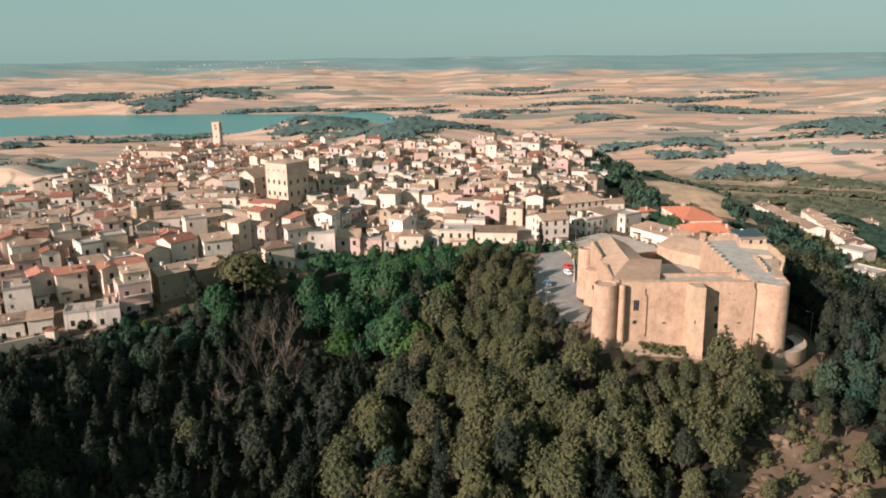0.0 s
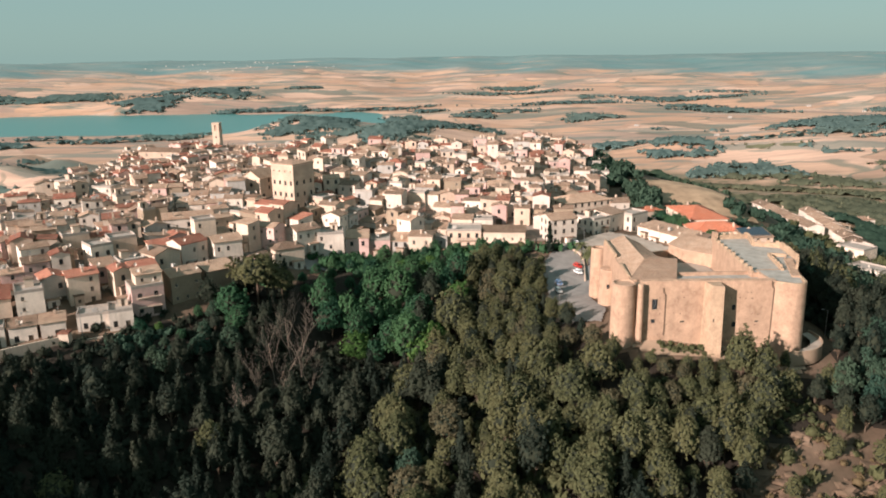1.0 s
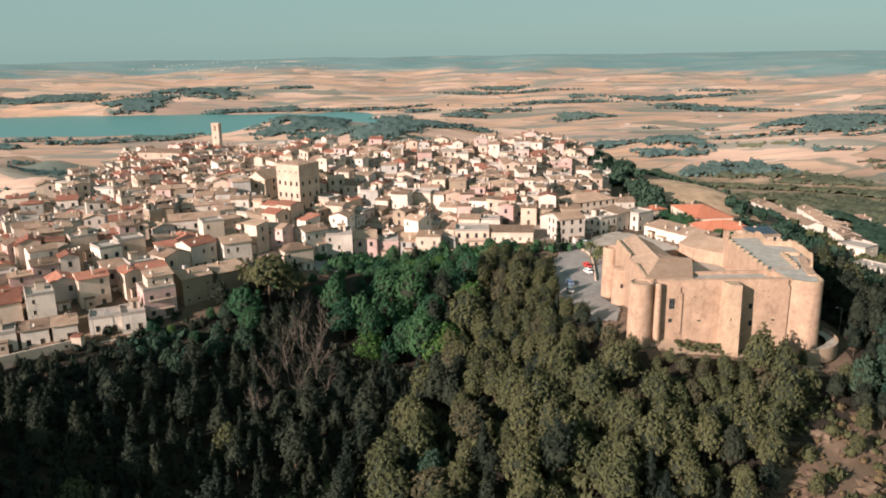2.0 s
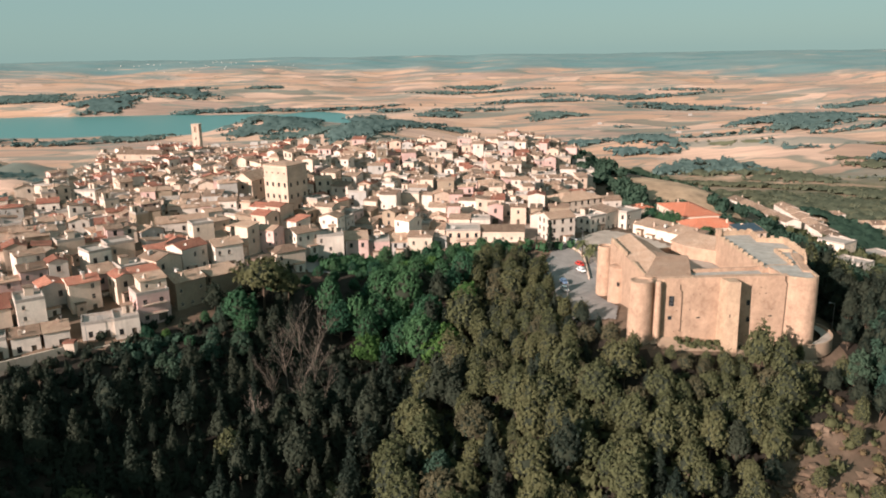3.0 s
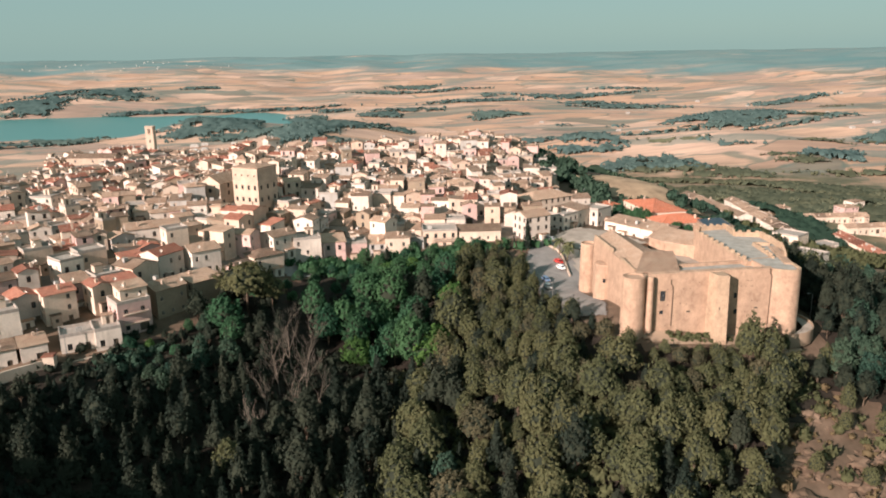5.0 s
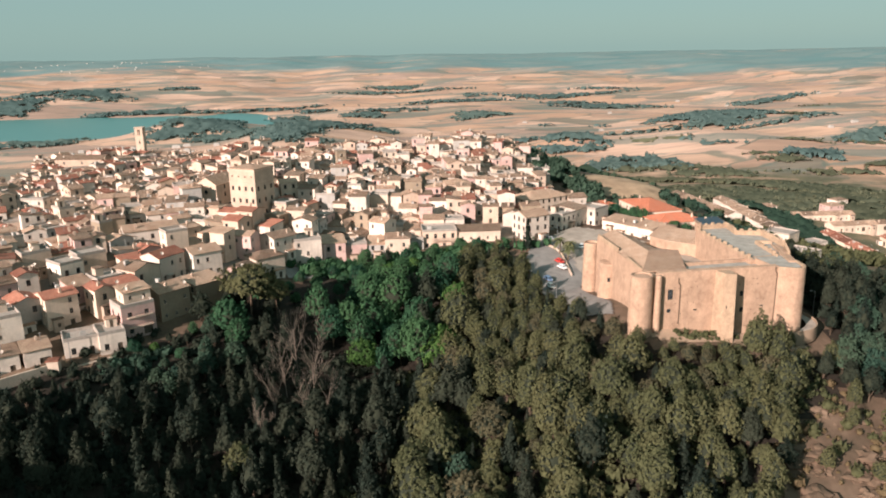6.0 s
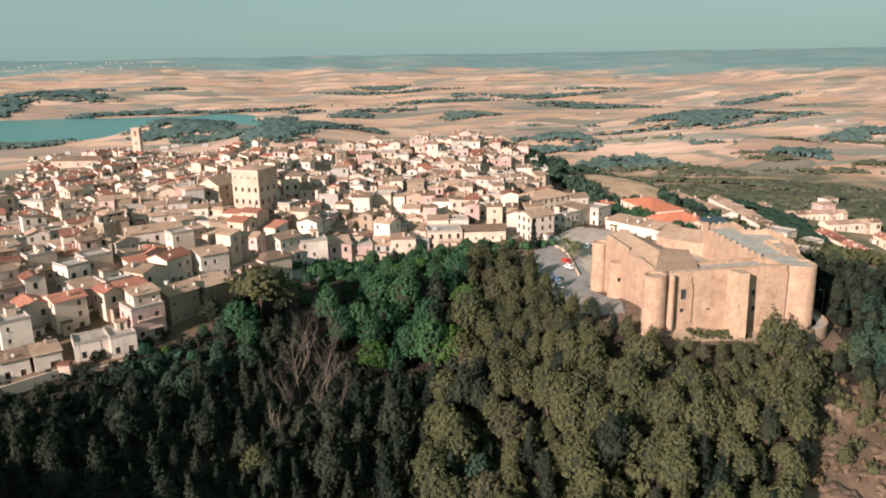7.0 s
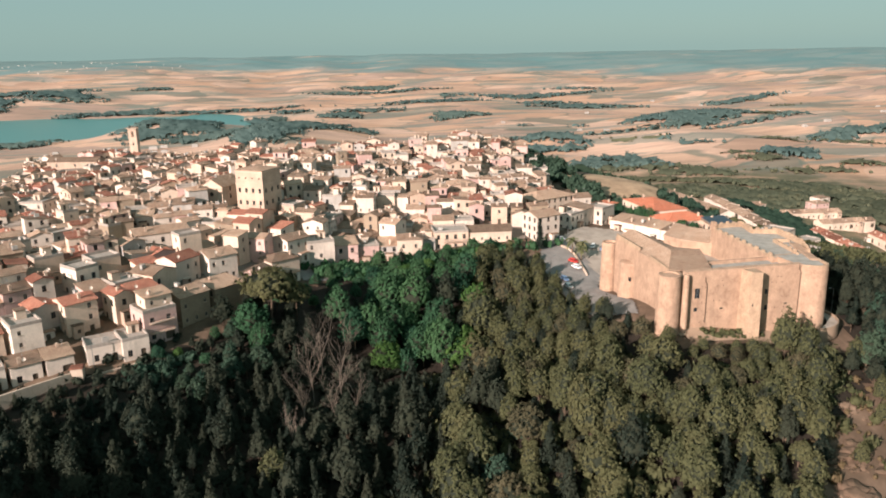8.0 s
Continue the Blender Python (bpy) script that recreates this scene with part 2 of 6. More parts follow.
DEADWOOD = plain("grey_dead_wood", (0.155, 0.125, 0.10), 0.95)
PINE = foliage("pine_needles", (0.046, 0.053, 0.029), (0.117, 0.125, 0.062), (0.146, 0.137, 0.068))
DRY_PINE = foliage("drying_pine_needles", (0.048, 0.046, 0.029), (0.122, 0.112, 0.066), (0.140, 0.120, 0.072))
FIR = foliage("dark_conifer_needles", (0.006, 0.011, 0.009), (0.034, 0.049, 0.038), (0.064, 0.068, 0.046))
BROAD = foliage("broad_leaves", (0.012, 0.040, 0.028), (0.048, 0.122, 0.070), (0.086, 0.165, 0.066))
BRIGHT = foliage("young_leaves", (0.022, 0.065, 0.025), (0.06, 0.14, 0.045), (0.10, 0.17, 0.045))
TEAL = foliage("blue_green_needles", (0.017, 0.043, 0.034), (0.056, 0.104, 0.074), (0.085, 0.115, 0.070))
SCRUB = foliage("dry_scrub", (0.08, 0.065, 0.035), (0.17, 0.13, 0.075), (0.2, 0.14, 0.08))
# leaf colours with the haze of distance mixed in, paler and bluer
HAZY_WOODS = foliage("hazy_far_woodland", (0.080, 0.132, 0.130), (0.125, 0.182, 0.170), (0.13, 0.175, 0.148))
HAZY_VALLEY = foliage("hazy_valley_leaves", (0.085, 0.098, 0.068), (0.140, 0.150, 0.098), (0.16, 0.155, 0.095))
GROUND = ground_material()


def water_material():
    n = Nodes("lake_water", 0.3)
    n.colour((0.07, 0.21, 0.20))
    n.bump(n.noise(n.world_coords(), 0.08, 4), 0.1, 0.3)
    return n.mat


WATER = water_material()

# ---- building helpers ----
def mesh_of(name, verts, faces, mats, index=None, smooth=False):
    me = bpy.data.meshes.new(name)
    me.from_pydata(verts, [], faces)
    for m in mats:
        me.materials.append(m)
    if index is not None:
        me.polygons.foreach_set("material_index", index)
    if smooth:
        me.polygons.foreach_set("use_smooth", [True] * len(faces))
    me.update()
    return me


def attach(name, me, parent, m=None, label=""):
    ob = new(name, me)
    ob.parent = parent
    if m is not None:
        ob.matrix_basis = m
    if label:
        ob["label"] = label
    return ob


def part(name, bm, material, parent, label="", smooth=False):
    me = bpy.data.meshes.new(name)
    bm.to_mesh(me)
    bm.free()
    for m in material if isinstance(material, tuple) else (material,):
        me.materials.append(m)
    if smooth:
        me.polygons.foreach_set("use_smooth", [True] * len(me.polygons))
    return attach(name, me, parent, None, label)


def thing(name, m, label, category, group=""):
    ob = new(name)
    ob.empty_display_size = 0.5
    ob.matrix_basis = m
    return tagged(ob, label, category, group)


def box(bm, x0, x1, y0, y1, z0, z1, taper=0.0):
    """An axis-aligned block; taper pulls its top in by that many metres on each side."""
    v = [bm.verts.new(p) for p in ((x0, y0, z0), (x1, y0, z0), (x1, y1, z0), (x0, y1, z0), (x0 + taper, y0 + taper, z1), (x1 - taper, y0 + taper, z1), (x1 - taper, y1 - taper, z1), (x0 + taper, y1 - taper, z1))]
    for f in ((3, 2, 1, 0), (4, 5, 6, 7), (0, 1, 5, 4), (1, 2, 6, 5), (2, 3, 7, 6), (3, 0, 4, 7)):
        bm.faces.new([v[i] for i in f])
    return v


def block(x0, x1, y0, y1, z0, z1, taper=0.0, bevel=0.0):
    bm = bmesh.new()
    box(bm, x0, x1, y0, y1, z0, z1, taper)
    if bevel:
        bmesh.ops.bevel(bm, geom=bm.edges[:], offset=bevel, segments=2, affect="EDGES")
    return bm


def lathe(rings, n=28, cx=0.0, cy=0.0, closed=True):
    """A round solid from (radius, z) rings, from the foot up."""
    bm = bmesh.new()
    rows = [[bm.verts.new((cx + r * math.cos(2 * math.pi * i / n), cy + r * math.sin(2 * math.pi * i / n), z)) for i in range(n)] for r, z in rings]
    for a, b in zip(rows, rows[1:]):
        for i in range(n):
            bm.faces.new((a[i], a[(i + 1) % n], b[(i + 1) % n], b[i]))
    if closed:
        bm.faces.new(rows[-1])
        bm.faces.new(rows[0][::-1])
    return bm


def prism(corners, z0, z1, batter=0.0):
    """An upright solid over a polygon (counter-clockwise); batter spreads its foot."""
    bm = bmesh.new()
    cx, cy = sum(c[0] for c in corners) / len(corners), sum(c[1] for c in corners) / len(corners)
    lo, hi = [], []
    for x, y in corners:
        d = math.hypot(x - cx, y - cy)
        k = 1 + batter / d
        lo.append(bm.verts.new((cx + (x - cx) * k, cy + (y - cy) * k, z0)))
        hi.append(bm.verts.new((x, y, z1)))
    bm.faces.new(hi)
    bm.faces.new(lo[::-1])
    n = len(corners)
    for i in range(n):
        bm.faces.new((lo[i], lo[(i + 1) % n], hi[(i + 1) % n], hi[i]))
    return bm


def limb(bm, a, b, ra, rb, n=6):
    a, b = Vector(a), Vector(b)
    d = (b - a).normalized()
    u = d.orthogonal().normalized()
    w = d.cross(u)
    lo = [bm.verts.new(a + (u * math.cos(6.2832 * i / n) + w * math.sin(6.2832 * i / n)) * ra) for i in range(n)]
    hi = [bm.verts.new(b + (u * math.cos(6.2832 * i / n) + w * math.sin(6.2832 * i / n)) * rb) for i in range(n)]
    for i in range(n):
        bm.faces.new((lo[i], lo[(i + 1) % n], hi[(i + 1) % n], hi[i]))
    bm.faces.new(hi)


# ---- the land ----
HILLS = []


def hill(x, y, h, r):
    HILLS.append((x, y, h, r))


# the town's ridge, the castle spur and the slopes between them
hill(-20, 300, 67.6, 150)
hill(-180, 480, 44.3, 150)
hill(100, 160, 34.1, 65)
hill(120, 460, 35.4, 100)
hill(-180, 180, 45.8, 100)
hill(200, 260, 21.1, 100)
hill(20, 140, 13.5, 42)
hill(0, -60, -27.0, 100)
hill(0, 500, 25.0, 100)
hill(-200, 340, 19.1, 65)
hill(-20, 280, -13.4, 42)
hill(280, 440, 10.8, 65)
hill(100, 260, 9.8, 42)
hill(160, 520, -10.9, 42)
hill(-140, 420, 9.9, 42)
hill(40, 180, 8.5, 28)
hill(-180, 200, -14.5, 28)
hill(-20, 200, -8.1, 28)
hill(20, 80, 9.3, 42)
hill(100, 600, 10.6, 65)
hill(0, 360, -6.9, 42)
hill(200, 160, 8.0, 42)
hill(-40, 160, -5.4, 28)
hill(60, 420, 10.6, 42)
hill(320, 540, -7.9, 65)
hill(80, 0, -5.9, 28)
hill(-40, 240, -4.3, 28)
hill(-140, 180, -8.1, 28)
hill(-180, 440, 10.9, 42)
hill(-60, 440, 7.4, 65)
hill(-240, 300, 7.7, 100)
hill(240, 460, 5.2, 28)
hill(100, 140, -7.4, 28)
hill(140, 360, 7.8, 42)
# an unseen height added beside the ravine to keep the evening sun off its trees
hill(-190, 55, 84.0, 69)

hill(150, 388, 9.0, 42)

LAKE_LEVEL = -104.0
KNOLLS = ((-255, 1690, 24, 150), (-30, 1480, 26, 130), (-95, 1350, 14, 90), (420, 1250, 16, 90), (850, 1480, 20, 160), (-760, 2610, 24, 220), (640, 1180, 26, 150), (1000, 1250, 24, 170), (-560, 965, 30, 45), (-640, 1020, 34, 50), (-520, 1060, 22, 40), (-690, 1130, 30, 55), (-600, 1120, 24, 42), (-480, 930, 20, 40))
PLAIN_R = (0.0, 620.0, 1000.0, 1500.0, 2200.0, 3000.0, 3800.0, 4500.0, 4900.0, 9000.0)
PLAIN_Z = (-60.0, -60.0, -98.0, -100.0, -98.0, -66.0, -12.0, 34.0, 36.0, 0.0)


def smooth(a, b, x):
    t = np.clip((x - a) / (b - a), 0.0, 1.0)
    return t * t * (3 - 2 * t)


def waves(x, y):
    """Rolling ground, as a few crossed swells."""
    return (np.sin(x / 210 + 1.3 * np.sin(y / 340)) * np.sin(y / 260 + 0.9 * np.sin(x / 300 + 1)) * 0.6
            + np.sin(x / 97 + y / 130 + 2) * np.sin(y / 111 - x / 240) * 0.25 + np.sin(x / 47 + 1) * np.sin(y / 39 + x / 90) * 0.15 + 0.22 * np.abs(np.sin(x / 155 - y / 310)) ** 1.5 * np.sin(y / 205 + x / 170 + 1.0))


def lake_shape(x, y):
    """Below 1 on the lake: a long arm that narrows to the east, with bays."""
    u, v = (x + 1060) / 960, (y - 1955) / 320
    wob = 0.05 * np.sin(x / 75 + 1.0) + 0.035 * np.sin(x / 31 + y / 90) + 0.05 * np.sin(y / 60 + x / 120)
    cape = 0.75 * np.exp(-((x + 255) / 105) ** 2 - ((y - 1700) / 200) ** 2) + 0.3 * np.exp(-((x + 690) / 120) ** 2 - ((y - 1660) / 45) ** 2)
    return (np.abs(u) ** 4 + np.abs(v) ** 4) ** 0.25 + wob + cape


def height(x, y):
    x, y = np.asarray(x, float), np.asarray(y, float)
    r = np.hypot(x + 27, y - 4)
    base = np.interp(r, PLAIN_R, PLAIN_Z)
    z = base.copy()
    for hx, hy, h, s in HILLS:
        z = z + h * np.exp(-((x - hx) ** 2 + (y - hy) ** 2) / s ** 2)
    far = smooth(560, 1000, r)
    z = z + far * waves(x, y) * np.interp(r, (900, 2500, 4000, 4900), (13, 15, 18, 8))
    lake = lake_shape(x, y)
    shore = smooth(1.5, 1.02, lake)
    z = z * (1 - shore) + (LAKE_LEVEL + 3) * shore
    low = (lake > 1.0) & (r > 1300) & (r < 2900)
    z = np.where(low, np.maximum(z, LAKE_LEVEL + 1.5 + 0.1 * (z - LAKE_LEVEL)), z)
    for kx, ky, h, s in KNOLLS:
        z = z + h * np.exp(-((x - kx) ** 2 + (y - ky) ** 2) / s ** 2) * smooth(0.98, 1.15, lake)
    return z - 9 * smooth(1.04, 0.9, lake)


def ground_z(x, y):
    return float(height(x, y))


def axis(lo, near_lo, near_hi, hi, step, grow):
    out = list(np.arange(near_lo, near_hi, step))
    s, p = step, near_lo
    while p > lo:
        s = min(s * grow, 45)
        p -= s
        out.insert(0, p)
    s, p = step, out[-1]
    while p < hi:
        s = min(s * grow, 45)
        p += s
        out.append(p)
    return np.array(out)


def grid_sheet(name, xs, ys, lift, mats, keep=None):
    gx, gy = np.meshgrid(xs, ys)
    gz = height(gx, gy) + lift
    nx, ny = len(xs), len(ys)
    verts = np.stack([gx, gy, gz], -1).reshape(-1, 3).tolist()
    faces = []
    for j in range(ny - 1):
        for i in range(nx - 1):
            if keep is None or keep((xs[i] + xs[i + 1]) / 2, (ys[j] + ys[j + 1]) / 2):
                a = j * nx + i
                faces.append((a, a + 1, a + 1 + nx, a + nx))
    return new(name, mesh_of(name, verts, faces, mats, smooth=True))


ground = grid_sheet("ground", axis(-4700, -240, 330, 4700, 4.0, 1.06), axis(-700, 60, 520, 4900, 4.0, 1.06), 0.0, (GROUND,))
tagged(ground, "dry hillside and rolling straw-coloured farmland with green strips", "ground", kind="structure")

lake = new("water", mesh_of("water", [(-4700, 1500, LAKE_LEVEL), (60, 1500, LAKE_LEVEL), (60, 2600, LAKE_LEVEL), (-4700, 2600, LAKE_LEVEL)], [(0, 1, 2, 3)], (WATER,)))
tagged(lake, "calm teal reservoir lake among dry fields", "lake", kind="structure")

# ---- the castle ----
def roof_quad(corners, thick=0.25):
    """A sloping slab over four corners (counter-clockwise from above)."""
    bm = bmesh.new()
    top = [bm.verts.new(c) for c in corners]
    low = [bm.verts.new((c[0], c[1], c[2] - thick)) for c in corners]
    bm.faces.new(top)
    bm.faces.new(low[::-1])
    for i in range(4):
        j = (i + 1) % 4
        bm.faces.new((top[j], top[i], low[i], low[j]))
    return bm


def merlon_row(parent, a, b, z, step=1.7, size=(0.85, 0.6, 0.8)):
    """Worn merlons along a parapet from a to b, all on one shared mesh."""
    w, d, h = size
    bm = block(-w / 2, w / 2, -d / 2, d / 2, 0, h, 0.06)
    me = bpy.data.meshes.new("merlon")
    bm.to_mesh(me)
    bm.free()
    me.materials.append(RUBBLE)
    length = math.hypot(b[0] - a[0], b[1] - a[1])
    turn = math.degrees(math.atan2(b[1] - a[1], b[0] - a[0]))
    n = max(2, int(length / step))
    for i in range(n):
        t = (i + 0.5) / n
        m = pose(a[0] + (b[0] - a[0]) * t, a[1] + (b[1] - a[1]) * t, z - 0.05, 0, 0, turn + random.uniform(-4, 4))
        attach("merlon", me, parent, m @ Matrix.Diagonal((random.uniform(0.75, 1.25), 1, random.uniform(0.55, 1.1), 1)))


def wall_run(corners_a, corners_b, thick, z0, z1a, z1b):
    """A straight thick wall from a to b whose top runs from z1a to z1b."""
    (ax, ay), (bx, by) = corners_a, corners_b
    l = math.hypot(bx - ax, by - ay)
    nx, ny = -(by - ay) / l * thick, (bx - ax) / l * thick
    bm = bmesh.new()
    pts = [(ax, ay, z0), (bx, by, z0), (bx + nx, by + ny, z0), (ax + nx, ay + ny, z0), (ax, ay, z1a), (bx, by, z1b), (bx + nx, by + ny, z1b), (ax + nx, ay + ny, z1a)]
    v = [bm.verts.new(p) for p in pts]
    for f in ((3, 2, 1, 0), (4, 5, 6, 7), (0, 1, 5, 4), (1, 2, 6, 5), (2, 3, 7, 6), (3, 0, 4, 7)):
        bm.faces.new([v[i] for i in f])
    return bm


def build_castle():
    c = thing("castle", pose(0, 0, 0), "massive tan stone medieval castle with round towers on the wooded spur", "castle")
    foot = -13.0
    # curtain walls
    part("front_wall", wall_run((43.6, 168.9), (60, 167.5), 2.0, foot, 11.6, 11.9), CASTLE, c)
    part("front_wall", wall_run((60, 167.5), (74.8, 166.3), 2.0, foot, 11.9, 12.0), CASTLE, c)
    part("west_wall", wall_run((43.7, 209), (42.0, 174), 1.8, foot, 11.0, 10.5), CASTLE, c)
    part("east_wall", wall_run((82.4, 170), (88, 186), 2.0, foot, 11.8, 11.8), CASTLE, c)
    part("north_wall", wall_run((57.0, 219.6), (54.7, 209.6), 0.7, foot, 4.6, 8.0), CASTLE, c)
    # towers
    part("round_tower", lathe([(3.3, foot), (3.05, -4.5), (2.8, 11.2), (2.35, 11.28), (2.25, 10.95), (0.1, 10.9)], 48, 39.5, 169.7), CASTLE, c)
    part("tower_link", prism([(41.4, 176), (41.0, 170.0), (44.6, 169.4), (45.0, 176)], foot, 10.1), CASTLE, c)
    part("round_turret", lathe([(0.9, foot), (0.85, -4), (0.75, 11.2), (0.65, 11.3), (0.1, 11.35)], 24, 43.15, 167.9), CASTLE, c)
    corner = [(74.5, 178), (74.5, 166.2)] + [(79.2 + 2.9 * math.cos(radians(a)), 166.8 + 2.9 * math.sin(radians(a))) for a in range(-118, 1, 10)] + [(83.0, 171), (84.6, 178)]
    part("corner_tower", prism(corner, foot, 11.35, 0.35), CASTLE, c)
    rim = [(79.2 + 2.85 * math.cos(radians(a)), 166.8 + 2.85 * math.sin(radians(a))) for a in range(-118, 1, 10)]
    for a, b in zip([(74.6, 166.3)] + rim, rim + [(82.9, 171)]):
        part("parapet", wall_run(a, b, 0.5, 11.2, 11.85, 11.85), RUBBLE, c)
    part("terrace", prism([(75.0, 177), (75.2, 167.2), (79.6, 165.3), (81.2, 166.6), (82.2, 170), (83.6, 177)], 11.3, 11.42), TERRACE, c, "grey flat roof terrace")
    part("round_tower", lathe([(2.75, foot), (2.55, -4), (2.35, 8.8), (2.0, 8.85), (1.95, 8.3), (0.1, 8.3)], 36, 43.2, 211.9), CASTLE, c)
    part("half_round_tower", lathe([(3.5, foot), (3.15, -3), (3.0, 6.0), (2.9, 6.2), (0.1, 6.5)], 36, 43.5, 198.8), CASTLE, c)
    part("window", block(41.9, 42.5, 195.7, 196.6, 1.2, 2.3), GLASS, c, "small dark window")
    part("buttress", prism([(58.2, 168.5), (58.8, 164.2), (61.4, 163.4), (61.9, 168.5)], foot, 11.7, 0.55), RUBBLE, c, "rough stone square buttress tower")
    # keep with its flat terrace
    outline = [(72.8, 175.6), (84.6, 176.0), (89.1, 184.4), (91.0, 198.4), (84.4, 201.0), (86.6, 209.8), (75.8, 209.4)]
    part("keep", prism(outline, foot, 11.2), CASTLE, c)
    part("terrace", prism([(73.4, 176.0), (84.1, 176.6), (88.5, 184.8), (90.3, 197.9), (83.7, 200.5), (85.9, 209.2), (76.3, 208.8)], 11.15, 11.34), TERRACE, c, "grey flat roof terrace")
    for (a, b), top, gap in (((outline[6], outline[0]), 11.75, 3.3), ((outline[5], outline[6]), 12.7, 1.9), ((outline[4], outline[5]), 12.6, 2.1), ((outline[3], outline[4]), 12.7, 1.8), ((outline[2], outline[3]), 12.6, 1.7), ((outline[1], outline[2]), 12.2, 2.2)):
        part("parapet", wall_run(a, b, 0.6, 11.1, top, top - 0.1), RUBBLE, c)
        inward = wall_run(a, b, 0.6, 0, 1, 1)
        mid = sum((v.co for v in inward.verts), Vector()) / 8
        inward.free()
        shift = (mid.x - (a[0] + b[0]) / 2, mid.y - (a[1] + b[1]) / 2)
        merlon_row(c, (a[0] + shift[0], a[1] + shift[1]), (b[0] + shift[0], b[1] + shift[1]), top - 0.05, gap, (0.95, 0.64, 0.7))
    part("inner_parapet", wall_run((83.2, 190.0), (80.6, 176.2), 0.6, 11.2, 12.3, 12.0), RUBBLE, c)
    part("inner_parapet", wall_run((83.8, 190.0), (87.6, 188.4), 0.6, 11.2, 12.2, 12.2), RUBBLE, c)
    merlon_row(c, (83.5, 189.4), (80.9, 176.6), 12.1, 2.4, (0.9, 0.62, 0.6))
    merlon_row(c, (45.5, 169.2), (57.5, 168.2), 11.6, 1.3, (0.9, 0.5, 0.3))
    merlon_row(c, (62.5, 167.7), (74.0, 166.8), 11.85, 1.3, (0.9, 0.5, 0.35))
    part("corner_pier", block(75.5, 76.9, 208.2, 209.7, 11.0, 13.6, 0.06), CASTLE, c)
    # front range terrace between the towers
    part("terrace", prism([(54.6, 169.3), (75, 168.5), (75, 178), (54.6, 178)], 9.6, 9.95), TERRACE, c, "pale grey flat walkway roof")
    part("range_wall", wall_run((54.8, 178), (73.4, 178), 0.7, foot, 10.8, 10.8), CASTLE, c)
    # west hall under a tiled gable roof
    for q in (((42.4, 175.4, 10.4), (49.0, 186, 12.5), (50.0, 211, 12.5), (44.2, 208.6, 11.1)),
              ((49.0, 186, 12.5), (57.6, 186, 12.3), (54.9, 192, 10.8), (49.1, 192, 12.48)),
              ((49.1, 192, 12.48), (54.9, 192, 10.8), (54.6, 209, 10.5), (50.0, 211, 12.5)),
              ((42.4, 175.4, 10.4), (53.2, 172.6, 10.5), (57.6, 186, 12.3), (49.0, 186, 12.5))):
        part("roof", roof_quad(q), ROOF_TAN, c, "weathered tan tiled roof slope")
    part("gable_wall", wall_run((54.6, 209.2), (49.6, 211.4), 0.7, foot, 10.4, 12.4), CASTLE, c)
    part("gable_wall", wall_run((49.6, 211.4), (43.8, 209.0), 0.7, foot, 12.4, 11.1), CASTLE, c)
    # raised verges of old masonry along the roof's west edge, with a step between them
    part("verge", wall_run((43.75, 208.6), (43.0, 193.0), 0.5, 10.0, 12.1, 12.0), RUBBLE, c)
    part("verge", wall_run((42.6, 186.0), (42.2, 176.0), 0.5, 9.8, 11.5, 10.9), RUBBLE, c)
    part("hall_wall", wall_run((54.0, 174.5), (54.6, 209), 0.7, foot, 10.2, 10.2), CASTLE, c)
    # low wing behind the court
    part("wing_wall", wall_run((69.6, 215.6), (76.4, 207.5), 0.7, foot, 6.7, 6.9), CASTLE, c)
    part("wing_wall", wall_run((67.4, 222.6), (69.6, 215.6), 0.7, foot, 6.6, 6.7), CASTLE, c)
    part("wing_wall", wall_run((57.0, 219.0), (67.4, 222.6), 0.7, foot, 4.6, 4.6), CASTLE, c)
    part("roof", roof_quad(((69.2, 215.5, 6.75), (76.6, 206.9, 6.9), (84.5, 214.0, 8.6), (77.5, 223.5, 8.5))), ROOF_TAN, c, "low tiled wing roof")
    part("roof", roof_quad(((67.0, 222.8, 6.7), (69.2, 215.5, 6.75), (77.5, 223.5, 8.5), (76.0, 231.0, 8.4))), ROOF_TAN, c, "low tiled wing roof")
    part("court_floor", block(55.3, 75, 178.8, 214, -5, 3.0), PAVING, c)
    # openings: deep-set windows on the walls
    for x, y, z, w, h in ((46.8, 168.62, 5.9, 1.3, 2.6), (46.6, 168.62, 1.6, 0.95, 0.95), (65.4, 167.05, 5.3, 0.9, 1.3), (65.7, 167.05, 1.0, 0.9, 1.3), (53.5, 168.0, 1.6, 1.0, 0.35), (71.0, 166.6, 1.8, 0.9, 0.35), (59.6, 163.85, 3.2, 0.5, 0.8)):
        window = part("window", block(x - w / 2 - 0.12, x + w / 2 + 0.12, y - 0.07, y + 0.15, z - h / 2 - 0.12, z + h / 2 + 0.12), RUBBLE, c, "small dark window")
        part("pane", block(x - w / 2, x + w / 2, y - 0.09, y + 0.05, z - h / 2, z + h / 2), GLASS, window)
        if h > 2:
            for k in (-0.18, 0.18):
                part("bar", block(x + k - 0.03, x + k + 0.03, y - 0.13, y - 0.09, z - h / 2, z + h / 2), METAL, window)
            part("sill", block(x - w / 2 - 0.2, x + w / 2 + 0.2, y - 0.25, y + 0.1, z - h / 2 - 0.26, z - h / 2 - 0.1), RUBBLE, window)
    for x, y, z0, z1 in ((49.3, 168.3, -2.0, 9.5), (74.3, 166.1, -6.0, 11.4)):
        pipe = lathe([(0.11, z0), (0.11, z1 - 1.2)], 8, x, y)
        limb(pipe, (x, y, z1 - 1.25), (x - 0.6, y - 0.02, z1 - 0.5), 0.11, 0.11)
